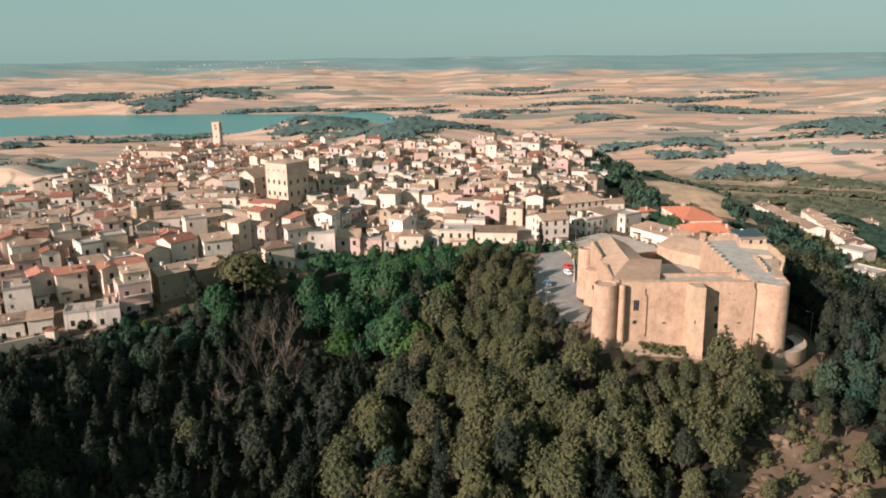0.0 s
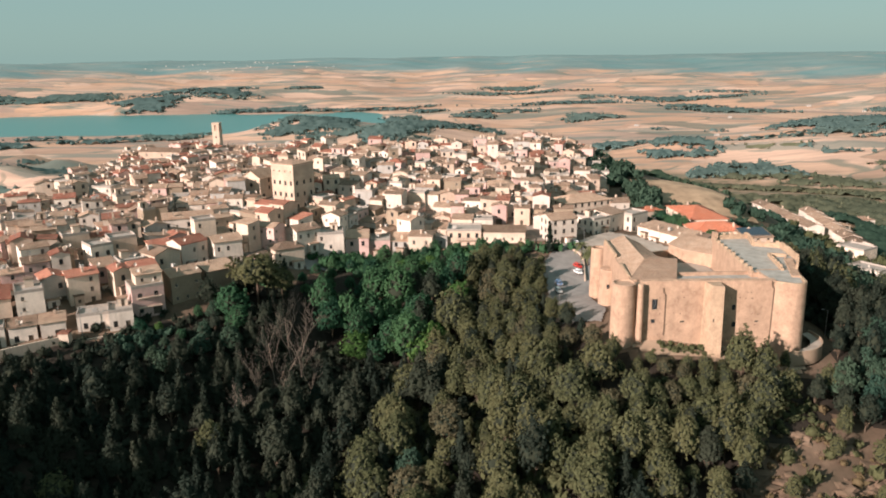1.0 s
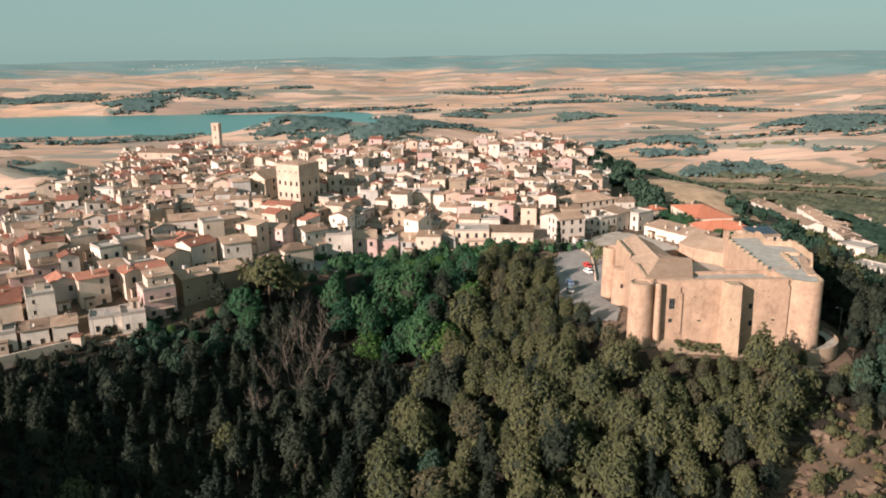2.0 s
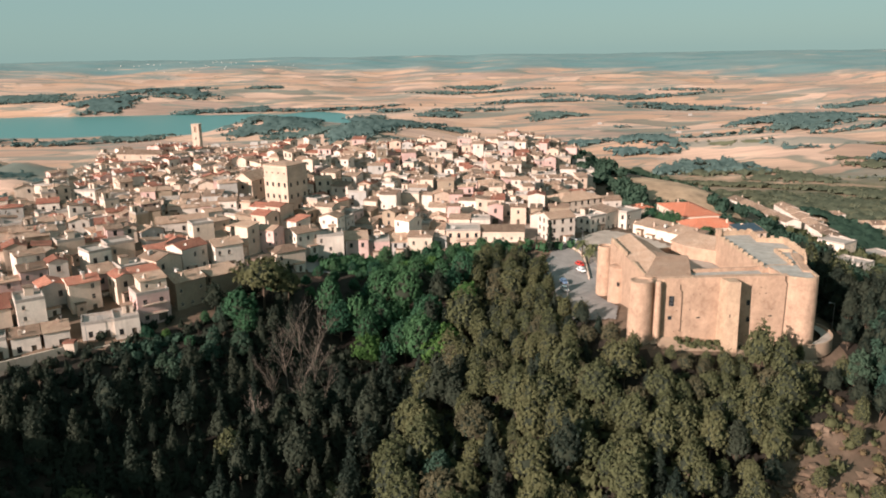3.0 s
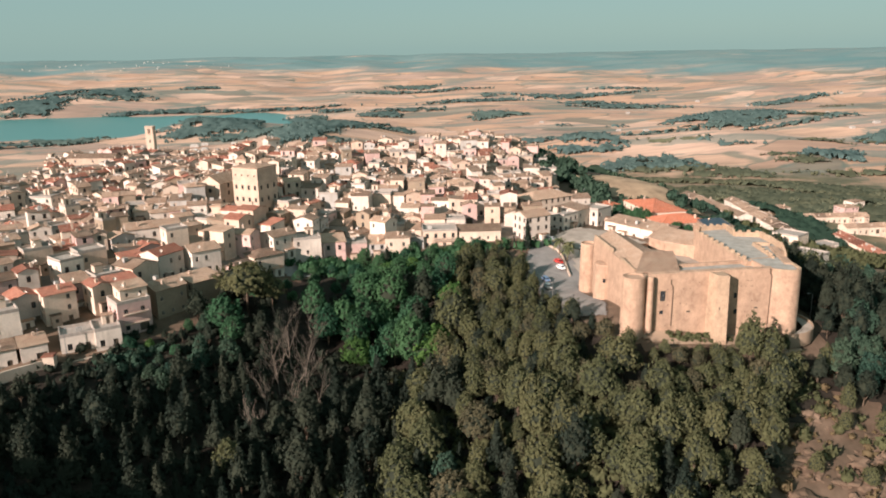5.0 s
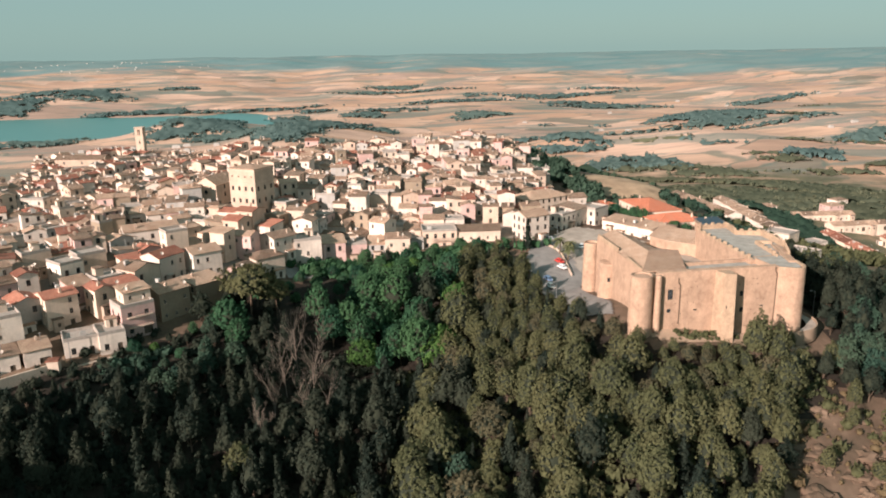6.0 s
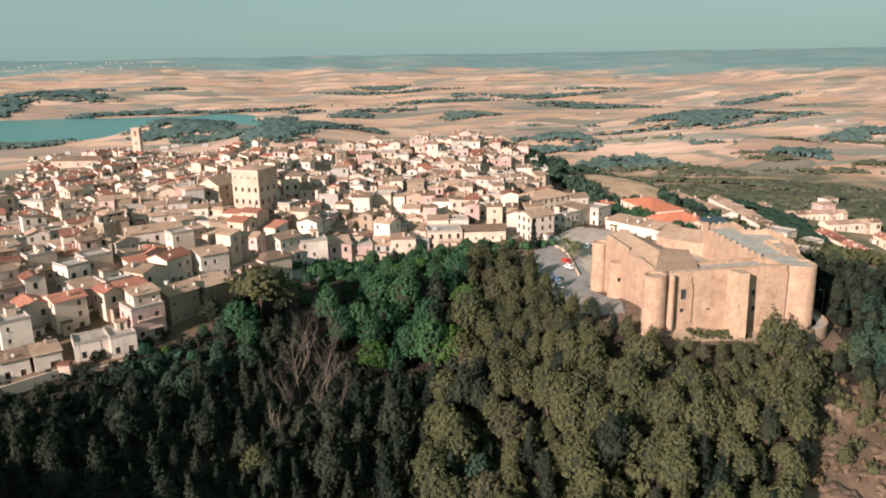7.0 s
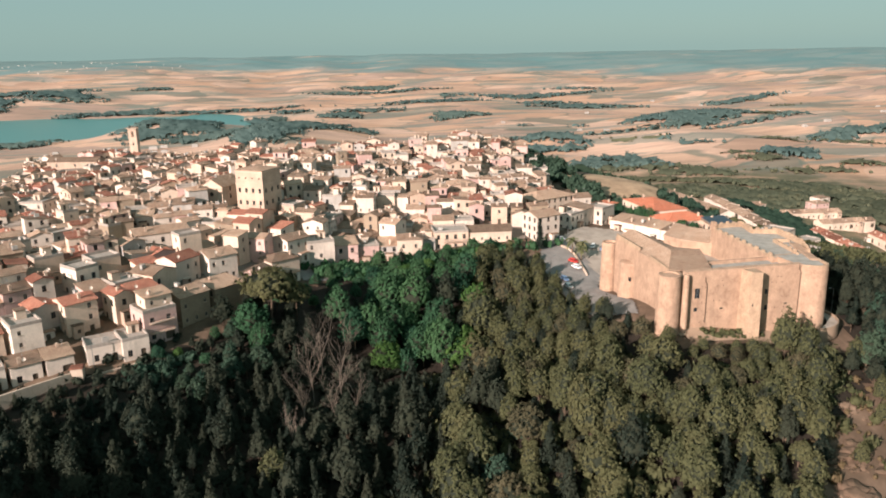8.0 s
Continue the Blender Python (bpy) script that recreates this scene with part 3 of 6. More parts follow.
        limb(pipe, (x - 0.6, y - 0.02, z1 - 0.6), (x - 0.6, y - 0.02, z1 + 0.6), 0.11, 0.11)
        part("drainpipe", pipe, BARK, c, "thin dark drainpipe")
    # holes left by scaffold beams, scattered over the front
    rng = random.Random(3)
    for _ in range(34):
        x = rng.uniform(47.5, 71.5)
        if 56 < x < 64:
            continue
        y = 168.9 - (x - 43.6) * 1.4 / 16.4 if x < 60 else 167.5 - (x - 60) * 1.2 / 14.8
        z = rng.choice((-2.0, 0.6, 3.4, 7.4, 9.0)) + rng.uniform(-0.2, 0.2)
        part("beam_hole", block(x - 0.11, x + 0.11, y - 0.02, y + 0.2, z, z + 0.22), SHUTTER, c)
    return c


castle = build_castle()


def ring_path():
    """The walled path that turns round the corner tower."""
    verts, faces = [], []
    n = 26
    cx, cy = 79.8, 172.0
    for i in range(n + 1):
        a = radians(-104 + 125 * i / n)
        for r, dz in ((7.0, 0.3), (9.5, 0.3), (9.5, 0.95), (9.75, 0.95), (9.8, -2.6)):
            z = -5.4 + 0.012 * (i - 8)
            verts.append((cx + r * math.cos(a), cy + r * math.sin(a), z + dz))
    for i in range(n):
        for k in range(4):
            p = i * 5 + k
            faces.append((p, p + 1, p + 6, p + 5))
    ob = new("path", mesh_of("path", verts, faces, (PAVING, EARTH), [0 if k == 0 else 1 for _ in range(n) for k in range(4)]))
    tagged(ob, "curved stone path with a low parapet round the castle tower", "path", kind="structure")


ring_path()

# ---- the town ----
def facade(out, a, b, z0, z1, openings, depth=0.2):
    """One outside wall from a to b with real openings (u0, u1, v0, v1); adds its faces to out."""
    verts, faces = out
    l = math.hypot(b[0] - a[0], b[1] - a[1])
    if l < 0.1:
        return
    ux, uy = (b[0] - a[0]) / l, (b[1] - a[1]) / l
    us = sorted({0.0, l, *[u for o in openings for u in o[:2]]})
    vs = sorted({z0, z1, *[v for o in openings for v in o[2:]]})

    def p(u, v, d=0.0):
        verts.append((a[0] + ux * u - uy * d, a[1] + uy * u + ux * d, v))
        return len(verts) - 1

    for u0, u1 in zip(us, us[1:]):
        for v0, v1 in zip(vs, vs[1:]):
            if not any(o[0] <= u0 and u1 <= o[1] and o[2] <= v0 and v1 <= o[3] for o in openings):
                faces.append((p(u0, v0), p(u1, v0), p(u1, v1), p(u0, v1)))
    for u0, u1, v0, v1 in openings:
        for (ua, va), (ub, vb) in (((u0, v0), (u1, v0)), ((u1, v0), (u1, v1)), ((u1, v1), (u0, v1)), ((u0, v1), (u0, v0))):
            faces.append((p(ua, va), p(ub, vb), p(ub, vb, depth), p(ua, va, depth)))


def pane_mesh(name, w, h, wood, bars=True):
    """A window or door leaf of that size, centred at its foot, facing -y."""
    verts, faces, index = [], [], []

    def slab(x0, x1, y0, y1, z0, z1, k):
        i = len(verts)
        verts.extend([(x0, y0, z0), (x1, y0, z0), (x1, y1, z0), (x0, y1, z0), (x0, y0, z1), (x1, y0, z1), (x1, y1, z1), (x0, y1, z1)])
        for f in ((3, 2, 1, 0), (4, 5, 6, 7), (0, 1, 5, 4), (1, 2, 6, 5), (2, 3, 7, 6), (3, 0, 4, 7)):
            faces.append(tuple(i + q for q in f))
            index.append(k)

    slab(-w / 2, w / 2, 0.14, 0.19, 0, h, 1 if bars else 0)
    f = 0.09
    slab(-w / 2, -w / 2 + f, 0.08, 0.16, 0, h, 0)
    slab(w / 2 - f, w / 2, 0.08, 0.16, 0, h, 0)
    slab(-w / 2 + f, w / 2 - f, 0.08, 0.16, h - f, h, 0)
    if bars:
        slab(-0.04, 0.04, 0.09, 0.16, 0, h - f, 0)
        slab(-w / 2 - 0.12, w / 2 + 0.12, -0.12, 0.12, -0.1, -0.004, 2)
    return mesh_of(name, verts, faces, (wood, GLASS, SAND), index)


WIN = [pane_mesh("window", 0.95, 1.45, FRAME), pane_mesh("window", 1.1, 1.7, SHUTTER), pane_mesh("window", 0.8, 1.1, FRAME)]
WIN_SIZE = [(0.95, 1.45), (1.1, 1.7), (0.8, 1.1)]
DOOR = [pane_mesh("door", 1.15, 2.3, SHUTTER, False), pane_mesh("door", 2.4, 2.7, SHUTTER, False)]
DOOR_SIZE = [(1.15, 2.3), (2.4, 2.7)]


def plain_leaf(name, w, h, mat):
    """The same opening for houses far away: one recessed slab."""
    return mesh_of(name, [(-w / 2, 0.15, 0), (w / 2, 0.15, 0), (w / 2, 0.15, h), (-w / 2, 0.15, h)], [(0, 1, 2, 3)], (mat,))


FAR_LEAF = {id(m): plain_leaf("far_leaf", s[0], s[1], GLASS if m in WIN else SHUTTER) for m, s in (*zip(WIN, WIN_SIZE), *zip(DOOR, DOOR_SIZE))}


def chimney_mesh():
    bm = block(-0.35, 0.35, -0.3, 0.3, -0.8, 1.1, 0.02)
    box(bm, -0.45, 0.45, -0.4, 0.4, 1.1, 1.22)
    box(bm, -0.25, 0.25, -0.2, 0.2, 1.22, 1.5)
    me = bpy.data.meshes.new("chimney")
    bm.to_mesh(me)
    bm.free()
    me.materials.append(SAND)
    return me


CHIMNEY = chimney_mesh()


def small_mesh(name, boxes, mats):
    """A few blocks as one mesh; each box ends with its material's slot."""
    verts, faces, index = [], [], []
    for x0, x1, y0, y1, z0, z1, k in boxes:
        i = len(verts)
        verts.extend([(x0, y0, z0), (x1, y0, z0), (x1, y1, z0), (x0, y1, z0), (x0, y0, z1), (x1, y0, z1), (x1, y1, z1), (x0, y1, z1)])
        for f in ((3, 2, 1, 0), (4, 5, 6, 7), (0, 1, 5, 4), (1, 2, 6, 5), (2, 3, 7, 6), (3, 0, 4, 7)):
            faces.append(tuple(i + q for q in f))
            index.append(k)
    return mesh_of(name, verts, faces, mats, index)


ROOF_HUT = small_mesh("roof_hut", ((-1.3, 1.3, -1.1, 1.1, -0.05, 2.2, 0), (-1.5, 1.5, -1.3, 1.3, 2.2, 2.36, 1), (-0.4, 0.4, -1.14, -1.0, 0, 1.9, 2)), (CREAM, ROOF_TAN, SHUTTER))
ANNEX = [small_mesh("annex", ((-1.6, 1.6, -0.9, 0.95, -3.2, 2.6, 0), (-1.8, 1.8, -1.1, 0.95, 2.6, 2.78, 1), (-0.5, 0.5, -0.94, -0.8, 0.1, 2.1, 2)), (WHITE, ROOF_TAN, SHUTTER)),
         small_mesh("annex", ((-1.2, 1.2, -0.7, 0.95, -3.2, 3.6, 0), (-1.4, 1.4, -0.9, 0.95, 3.6, 3.78, 1), (-0.4, 0.4, -0.74, -0.6, 1.6, 2.6, 2)), (SAND, ROOF_BROWN, SHUTTER))]


TANK = small_mesh("water_tank", ((-0.7, 0.7, -0.45, 0.45, 0.35, 1.35, 0), (-0.6, -0.5, -0.4, 0.4, -0.5, 0.35, 1), (0.5, 0.6, -0.4, 0.4, -0.5, 0.35, 1), (-0.2, 0.2, -0.2, 0.2, 1.35, 1.45, 1)), (GREY, METAL))
AERIAL = small_mesh("aerial", ((-0.03, 0.03, -0.03, 0.03, -0.6, 2.4, 0), (-0.5, 0.5, -0.02, 0.02, 2.25, 2.29, 0), (-0.38, 0.38, -0.02, 0.02, 1.95, 1.99, 0), (-0.02, 0.02, -0.6, 0.6, 2.1, 2.14, 0)), (METAL,))
AWNING = small_mesh("awning", ((-1.2, 1.2, -1.3, 0.0, -0.06, 0.02, 0), (-1.2, 1.2, -1.34, -1.3, -0.3, 0.02, 0)), (WHITE,))


def dish_mesh():
    bm = lathe([(0.06, 0.0), (0.3, 0.06), (0.45, 0.17)], 12, closed=False)
    bmesh.ops.rotate(bm, verts=bm.verts[:], cent=(0, 0, 0), matrix=Matrix.Rotation(radians(65), 3, "X"))
    bmesh.ops.translate(bm, verts=bm.verts[:], vec=(0, 0, 1.0))
    box(bm, -0.03, 0.03, -0.03, 0.03, -0.4, 1.0)
    me = bpy.data.meshes.new("satellite_dish")
    bm.to_mesh(me)
    bm.free()
    me.materials.append(WHITE)
    return me


DISH = dish_mesh()


def balcony_mesh(w):
    """A slab with an iron rail, hung on the front."""
    n = int(w / 0.18)
    bars = [(-w / 2 + i * w / n - 0.015, -w / 2 + i * w / n + 0.015, -1.0, -0.97, 0, 0.95, 1) for i in range(n + 1)]
    return small_mesh("balcony", [(-w / 2, w / 2, -1.05, 0.02, -0.18, 0, 0), (-w / 2, w / 2, -1.02, -0.95, 0.95, 1.0, 1), (-w / 2, -w / 2 + 0.04, -0.95, 0.0, 0.95, 1.0, 1), (w / 2 - 0.04, w / 2, -0.95, 0.0, 0.95, 1.0, 1), *bars], (SAND, METAL))


def roof_mesh(w, d, h, kind, mat, rise, lip=0.35, thick=0.16):
    """Roof over a w by d house whose walls end at h: gable (ridge along x), cross (ridge along y), hip, shed or flat."""
    bm = bmesh.new()
    x, y = w / 2 + lip, d / 2 + lip
    drop = rise * lip / (d / 2)

    def slab(corners):
        top = [bm.verts.new(c) for c in corners]
        low = [bm.verts.new((c[0], c[1], c[2] - thick)) for c in corners]
        bm.faces.new(top)
        bm.faces.new(low[::-1])
        n = len(top)
        for i in range(n):
            bm.faces.new((top[(i + 1) % n], top[i], low[i], low[(i + 1) % n]))

    e = h + thick - drop
    if kind == "gable":
        slab([(-x, -y, e), (x, -y, e), (x, 0, h + rise + thick), (-x, 0, h + rise + thick)])
        slab([(x, y, e), (-x, y, e), (-x, 0, h + rise + thick), (x, 0, h + rise + thick)])
    elif kind == "cross":
        slab([(-x, y, e), (-x, -y, e), (0, -y, h + rise + thick), (0, y, h + rise + thick)])
        slab([(x, -y, e), (x, y, e), (0, y, h + rise + thick), (0, -y, h + rise + thick)])
    elif kind == "hip":
        k = max(0.3, x - y)
        r = h + rise + thick
        slab([(-x, -y, e), (x, -y, e), (k, 0, r), (-k, 0, r)])
        slab([(x, y, e), (-x, y, e), (-k, 0, r), (k, 0, r)])
        slab([(-x, y, e), (-x, -y, e), (-k, 0, r)])
        slab([(x, -y, e), (x, y, e), (k, 0, r)])
    elif kind == "shed":
        slab([(-x, -y, h + thick), (x, -y, h + thick), (x, y, h + rise + thick), (-x, y, h + rise + thick)])
    else:
        box(bm, -w / 2, w / 2, -d / 2, d / 2, h - 0.1, h + 0.12)
        for q in ((-w / 2, w / 2, -d / 2, -d / 2 + 0.25), (-w / 2, w / 2, d / 2 - 0.25, d / 2), (-w / 2, -w / 2 + 0.25, -d / 2 + 0.25, d / 2 - 0.25), (w / 2 - 0.25, w / 2, -d / 2 + 0.25, d / 2 - 0.25)):
            box(bm, *q, h + 0.12, h + 0.8)
    me = bpy.data.meshes.new("roof")
    bm.to_mesh(me)
    bm.free()
    me.materials.append(mat)
    return me


LOOKS = {id(WHITE): "white plastered", id(CREAM): "cream plastered", id(SAND): "sand-coloured plastered", id(PINK): "faded pink plastered", id(GREY): "grey rendered", id(BRICK): "bare stone"}
ROOF_LOOKS = {"gable": "gabled tile roof", "cross": "gabled tile roof", "hip": "hipped tile roof", "shed": "single-pitch tile roof", "flat": "flat walled roof terrace"}


FAR_VERTS, FAR_FACES, FAR_INDEX, FAR_MATS = [], [], [], []


def far_add(me, m):
    """Joins a mesh into the one object that holds the houses too far off to tell apart."""
    i = len(FAR_VERTS)
    slots = []
    for mat in me.materials:
        if mat not in FAR_MATS:
            FAR_MATS.append(mat)
        slots.append(FAR_MATS.index(mat))
    FAR_VERTS.extend([tuple(m @ v.co) for v in me.vertices])
    for f in me.polygons:
        FAR_FACES.append(tuple(i + k for k in f.vertices))
        FAR_INDEX.append(slots[f.material_index])


def house(x, y, turn, w, d, h, kind="gable", wall=WHITE, roof=None, rise=None, base=None, rows=None, sides="fblr", name="house", label="", door=True, win=None, dense=0.8, group="town houses", far=False, balconies=(), blank_top=False):
    """A house of w by d and h to the eaves, its front facing -y before the turn."""
    rng = random.Random(int(x * 131) * 7919 + int(y * 17))
    roof = roof or rng.choice(ROOFS)
    if base is None:
        base = min(ground_z(x + a, y + b) for a in (-w / 3, w / 3) for b in (-d / 3, d / 3)) - 0.2
    rise = rise if rise is not None else (w if kind == "cross" else d) * rng.uniform(0.13, 0.19)
    if kind == "flat":
        rise = 0.0
    at = pose(x, y, base, 0, 0, turn)
    ob = None if far else thing(name, at, label or f"{LOOKS[id(wall)]} old house with a {ROOF_LOOKS[kind]}", "house", group)
    storeys = rows or max(1, int(h / 2.9))
    pitch = h / storeys
    k = rng.randrange(3) if win is None else win
    ww, wh = WIN_SIZE[k]
    out = ([], [])
    hx, hy = w / 2, d / 2
    corners = {"f": ((-hx, -hy), (hx, -hy)), "r": ((hx, -hy), (hx, hy)), "b": ((hx, hy), (-hx, hy)), "l": ((-hx, hy), (-hx, -hy))}
    leaves = []
    for s, (a, b) in corners.items():
        l = math.hypot(b[0] - a[0], b[1] - a[1])
        holes = []
        if s in sides and s != "b":
            n = max(1, int(l / 3.0))
            for r in range(storeys):
                for i in range(n):
                    u = l * (i + 0.5) / n
                    z = r * pitch + 0.95
                    if r == 0 and s == "f" and door and i == n // 2:
                        dk = 1 if rng.random() < 0.3 and l > 5 else 0
                        dw, dh = DOOR_SIZE[dk]
                        holes.append((u - dw / 2, u + dw / 2, 0.1, 0.1 + dh))
                        leaves.append((s, u, 0.1, "door", DOOR[dk]))
                    elif rng.random() < dense and z + wh < h - 0.2 and not (blank_top and r == storeys - 1):
                        holes.append((u - ww / 2, u + ww / 2, z, z + wh))
                        leaves.append((s, u, z, "window", WIN[k]))
        facade(out, a, b, -3.5, h, holes)
    v, f = out
    i = len(v)
    if kind == "gable":
        v.extend([(hx, -hy, h), (hx, hy, h), (hx, 0, h + rise), (-hx, hy, h), (-hx, -hy, h), (-hx, 0, h + rise)])
        f.extend([(i, i + 1, i + 2), (i + 3, i + 4, i + 5)])
    elif kind == "cross":
        v.extend([(-hx, -hy, h), (hx, -hy, h), (0, -hy, h + rise), (hx, hy, h), (-hx, hy, h), (0, hy, h + rise)])
        f.extend([(i, i + 1, i + 2), (i + 3, i + 4, i + 5)])
    elif kind == "shed":
        v.extend([(hx, -hy, h), (hx, hy, h), (hx, hy, h + rise), (-hx, hy, h), (-hx, -hy, h), (-hx, hy, h + rise)])
        f.extend([(i, i + 1, i + 2), (i + 3, i + 4, i + 5), (i + 1, i + 3, i + 5, i + 2)])

    def put(what, me, m):
        if far:
            far_add(me, at @ m)
        else:
            attach(what, me, ob, m)

    put("wall", mesh_of("wall", v, f, (wall,)), pose(0, 0, 0))
    put("roof", roof_mesh(w, d, h, kind, SLAB if kind == "flat" else roof, rise), pose(0, 0, 0))
    for s, u, z, what, me in leaves:
        (ax, ay), (bx, by) = corners[s]
        l = math.hypot(bx - ax, by - ay)
        t = {"f": 0, "r": 90, "b": 180, "l": 270}[s]
        put(what, FAR_LEAF[id(me)] if far else me, pose(ax + (bx - ax) * u / l, ay + (by - ay) * u / l, z, 0, 0, t))
    if rng.random() < 0.2:
        put("water_tank", TANK, pose(rng.uniform(-0.3, 0.3) * w, d * rng.uniform(-0.3, 0.3), h + (0.1 if kind == "flat" else rise * 0.5), 0, 0, rng.choice((0, 90))))
    if rng.random() < 0.4:
        put("aerial", AERIAL, pose(rng.uniform(-0.35, 0.35) * w, d * rng.uniform(-0.2, 0.3), h + (0.1 if kind == "flat" else rise * 0.5), 0, 0, -turn + rng.uniform(-30, 30)))
    if rng.random() < 0.16:
        put("awning", AWNING, pose(rng.uniform(-0.2, 0.2) * w, -d / 2 - 0.02, min(h - 0.3, 2.7)))
    if kind == "flat" and rng.random() < 0.45:
        put("roof_hut", ROOF_HUT, pose(rng.uniform(-0.2, 0.2) * w, d * 0.22, h + 0.12, 0, 0, rng.choice((0, 90))))
    if rng.random() < 0.45:
        put("annex", ANNEX[rng.randrange(2)], pose(rng.uniform(-0.25, 0.25) * w, -d / 2 - 0.9, 0, 0, 0, 0))
    if rng.random() < 0.35:
        put("satellite_dish", DISH, pose(rng.uniform(-0.4, 0.4) * w, -d * 0.42, h + (0.7 if kind == "flat" else 0.25), 0, 0, -turn + 20))
    for b in balconies:
        put("balcony", balcony_mesh(b[1]), pose(b[0], -d / 2, b[2]))
    if kind != "flat" and rng.random() < 0.75:
        put("chimney", CHIMNEY, pose(rng.uniform(-0.3, 0.3) * w, rng.choice((-0.3, 0.3)) * d, h + rise * 0.45, 0, 0, rng.choice((0, 90))))
    return ob


# footprints already taken, so that the infill keeps clear of the landmarks
TAKEN = [(-66.0, 286.5, 5.5), (-59.0, 285.0, 5.0)]


def landmark(x, y, turn, w, d, h, **kw):
    TAKEN.append((x, y, 0.5 * math.hypot(w, d)))
    return house(x, y, turn, w, d, h, **kw)


TOWN_EDGE = ((-156, 202), (-128, 205), (-95, 209), (-72, 214), (-58, 232), (-44, 252), (-10, 263), (42, 260), (60, 282), (80, 300), (72, 330), (84, 380), (96, 418), (70, 446), (20, 440), (-40, 420), (-110, 440), (-180, 430), (-176, 345), (-178, 326), (-196, 300))


def inside(x, y, poly):
    c = False
    for (ax, ay), (bx, by) in zip(poly, poly[1:] + poly[:1]):
        if (ay > y) != (by > y) and x < (bx - ax) * (y - ay) / (by - ay) + ax:
            c = not c
    return c


# ---- named buildings ----
def group_of_marks():
    L = landmark
    # the edge of the town above the ravine
    L(-98.9, 193.9, 20, 8.2, 7, 4.6, base=-6.3, kind="flat", wall=WHITE, label="low white plastered house with a flat grey roof", dense=0.7)
    L(-92.4, 195.6, 23, 6.2, 8, 5.1, base=-6.4, kind="flat", wall=WHITE, label="low white plastered house with a large grey door", dense=0.6)
    L(-87.8, 202.4, 32, 8.6, 8, 8.2, base=-4.9, kind="flat", wall=PINK, win=1, dense=1.0, balconies=((0.2, 6.5, 5.5), (0.2, 6.5, 2.8)), label="three-storey faded pink house with white window surrounds")
    L(-87.6, 204.2, 32, 7.0, 5.5, 3.0, base=3.3, kind="shed", wall=CREAM, roof=ROOF_TAN, rise=0.8, label="set-back cream attic storey under a tile roof", door=False)
    L(-81.0, 212.0, 42, 9.2, 9, 8.0, base=-4.2, kind="gable", wall=BRICK, roof=ROOF_TAN, dense=0.35, door=False, label="dark bare stone house with a tan gabled roof")
    L(-72.0, 219.5, 40, 9.5, 8, 6.6, base=-3.5, kind="shed", wall=BRICK, roof=ROOF_TAN, dense=0.3, door=False)
    L(-98.0, 219.5, 36, 7.4, 8, 8.5, base=-2.4, kind="flat", wall=SAND, dense=0.6, label="sand-coloured stone house with two square windows")
    L(-104.6, 216.0, 36, 6.0, 8, 7.5, base=-2.0, kind="shed", wall=PINK, roof=ROOF_TAN)
    L(-107.0, 206.0, 34, 8.0, 8, 9.0, base=-3.0, kind="gable", wall=CREAM, roof=ROOF_RED, win=0, dense=0.9, label="pale three-storey house under a brick-red gabled roof")
    L(-115.2, 205.5, 36, 6.2, 8, 8.4, base=-3.0, kind="cross", wall=GREY, roof=ROOF_RED)
    L(-116.8, 196.0, 30, 6.8, 9, 9.0, base=-4.4, kind="flat", wall=WHITE, dense=0.7)
    L(-125.5, 194.0, 30, 8.0, 9, 8.0, base=-5.0, kind="shed", wall=CREAM)
    L(-115.0, 187.6, 26, 6.5, 6.5, 5.0, base=-7.4, kind="shed", wall=WHITE, roof=ROOF_BROWN, rise=0.7)
    L(-108.4, 190.2, 26, 6.0, 6.5, 5.0, base=-7.3, kind="shed", wall=WHITE, roof=ROOF_BROWN, rise=0.8)
    L(-122.0, 184.5, 26, 7.0, 6.5, 5.2, base=-7.6, kind="flat", wall=WHITE)
    L(-90.2, 223.0, 50, 8.5, 9, 8.0, base=-0.6, kind="cross", wall=CREAM, roof=ROOF_TAN)
    L(-84.6, 232.0, 52, 9.5, 8, 8.0, base=0.3, kind="gable", wall=WHITE, roof=ROOF_RED)
    L(-109.5, 224.5, 42, 6.5, 8, 8.4, base=1.3, kind="flat", wall=WHITE)
    L(-74.0, 237.0, 30, 9.0, 9, 8.0, base=-0.4, kind="gable", wall=WHITE, roof=ROOF_TAN)
    # front row over the hollow
    L(-51.5, 255.0, 36, 9.0, 9, 7.4, base=-0.8, kind="gable", wall=WHITE, roof=ROOF_BROWN)
    L(-55.5, 243.5, 30, 10.0, 8, 7.0, base=-4.0, kind="hip", wall=CREAM, roof=ROOF_TAN)
    L(-42.2, 257.5, 8, 9.2, 9, 9.2, base=-4.8, kind="flat", wall=WHITE, win=0, dense=0.6, label="tall white plastered house above the trees")
    L(-33.0, 261.5, 4, 8.0, 8, 7.5, base=-5.8, kind="shed", wall=PINK, roof=ROOF_TAN, label="pale pink house with a tan tile roof")
    L(-25.0, 263.5, 2, 7.4, 8, 7.0, base=-6.8, kind="flat", wall=PINK, label="bright pink house with a roof terrace")
    L(-17.0, 264.5, -6, 6.5, 9, 6.0, base=-6.4, kind="shed", wall=GREY, roof=ROOF_TAN)
    L(-9.8, 263.0, -8, 8.8, 9, 8.0, base=-6.2, kind="hip", wall=CREAM, roof=ROOF_TAN)
    L(-2.6, 266.0, -4, 4.6, 8, 6.5, base=-6.5, kind="flat", wall=GREY)
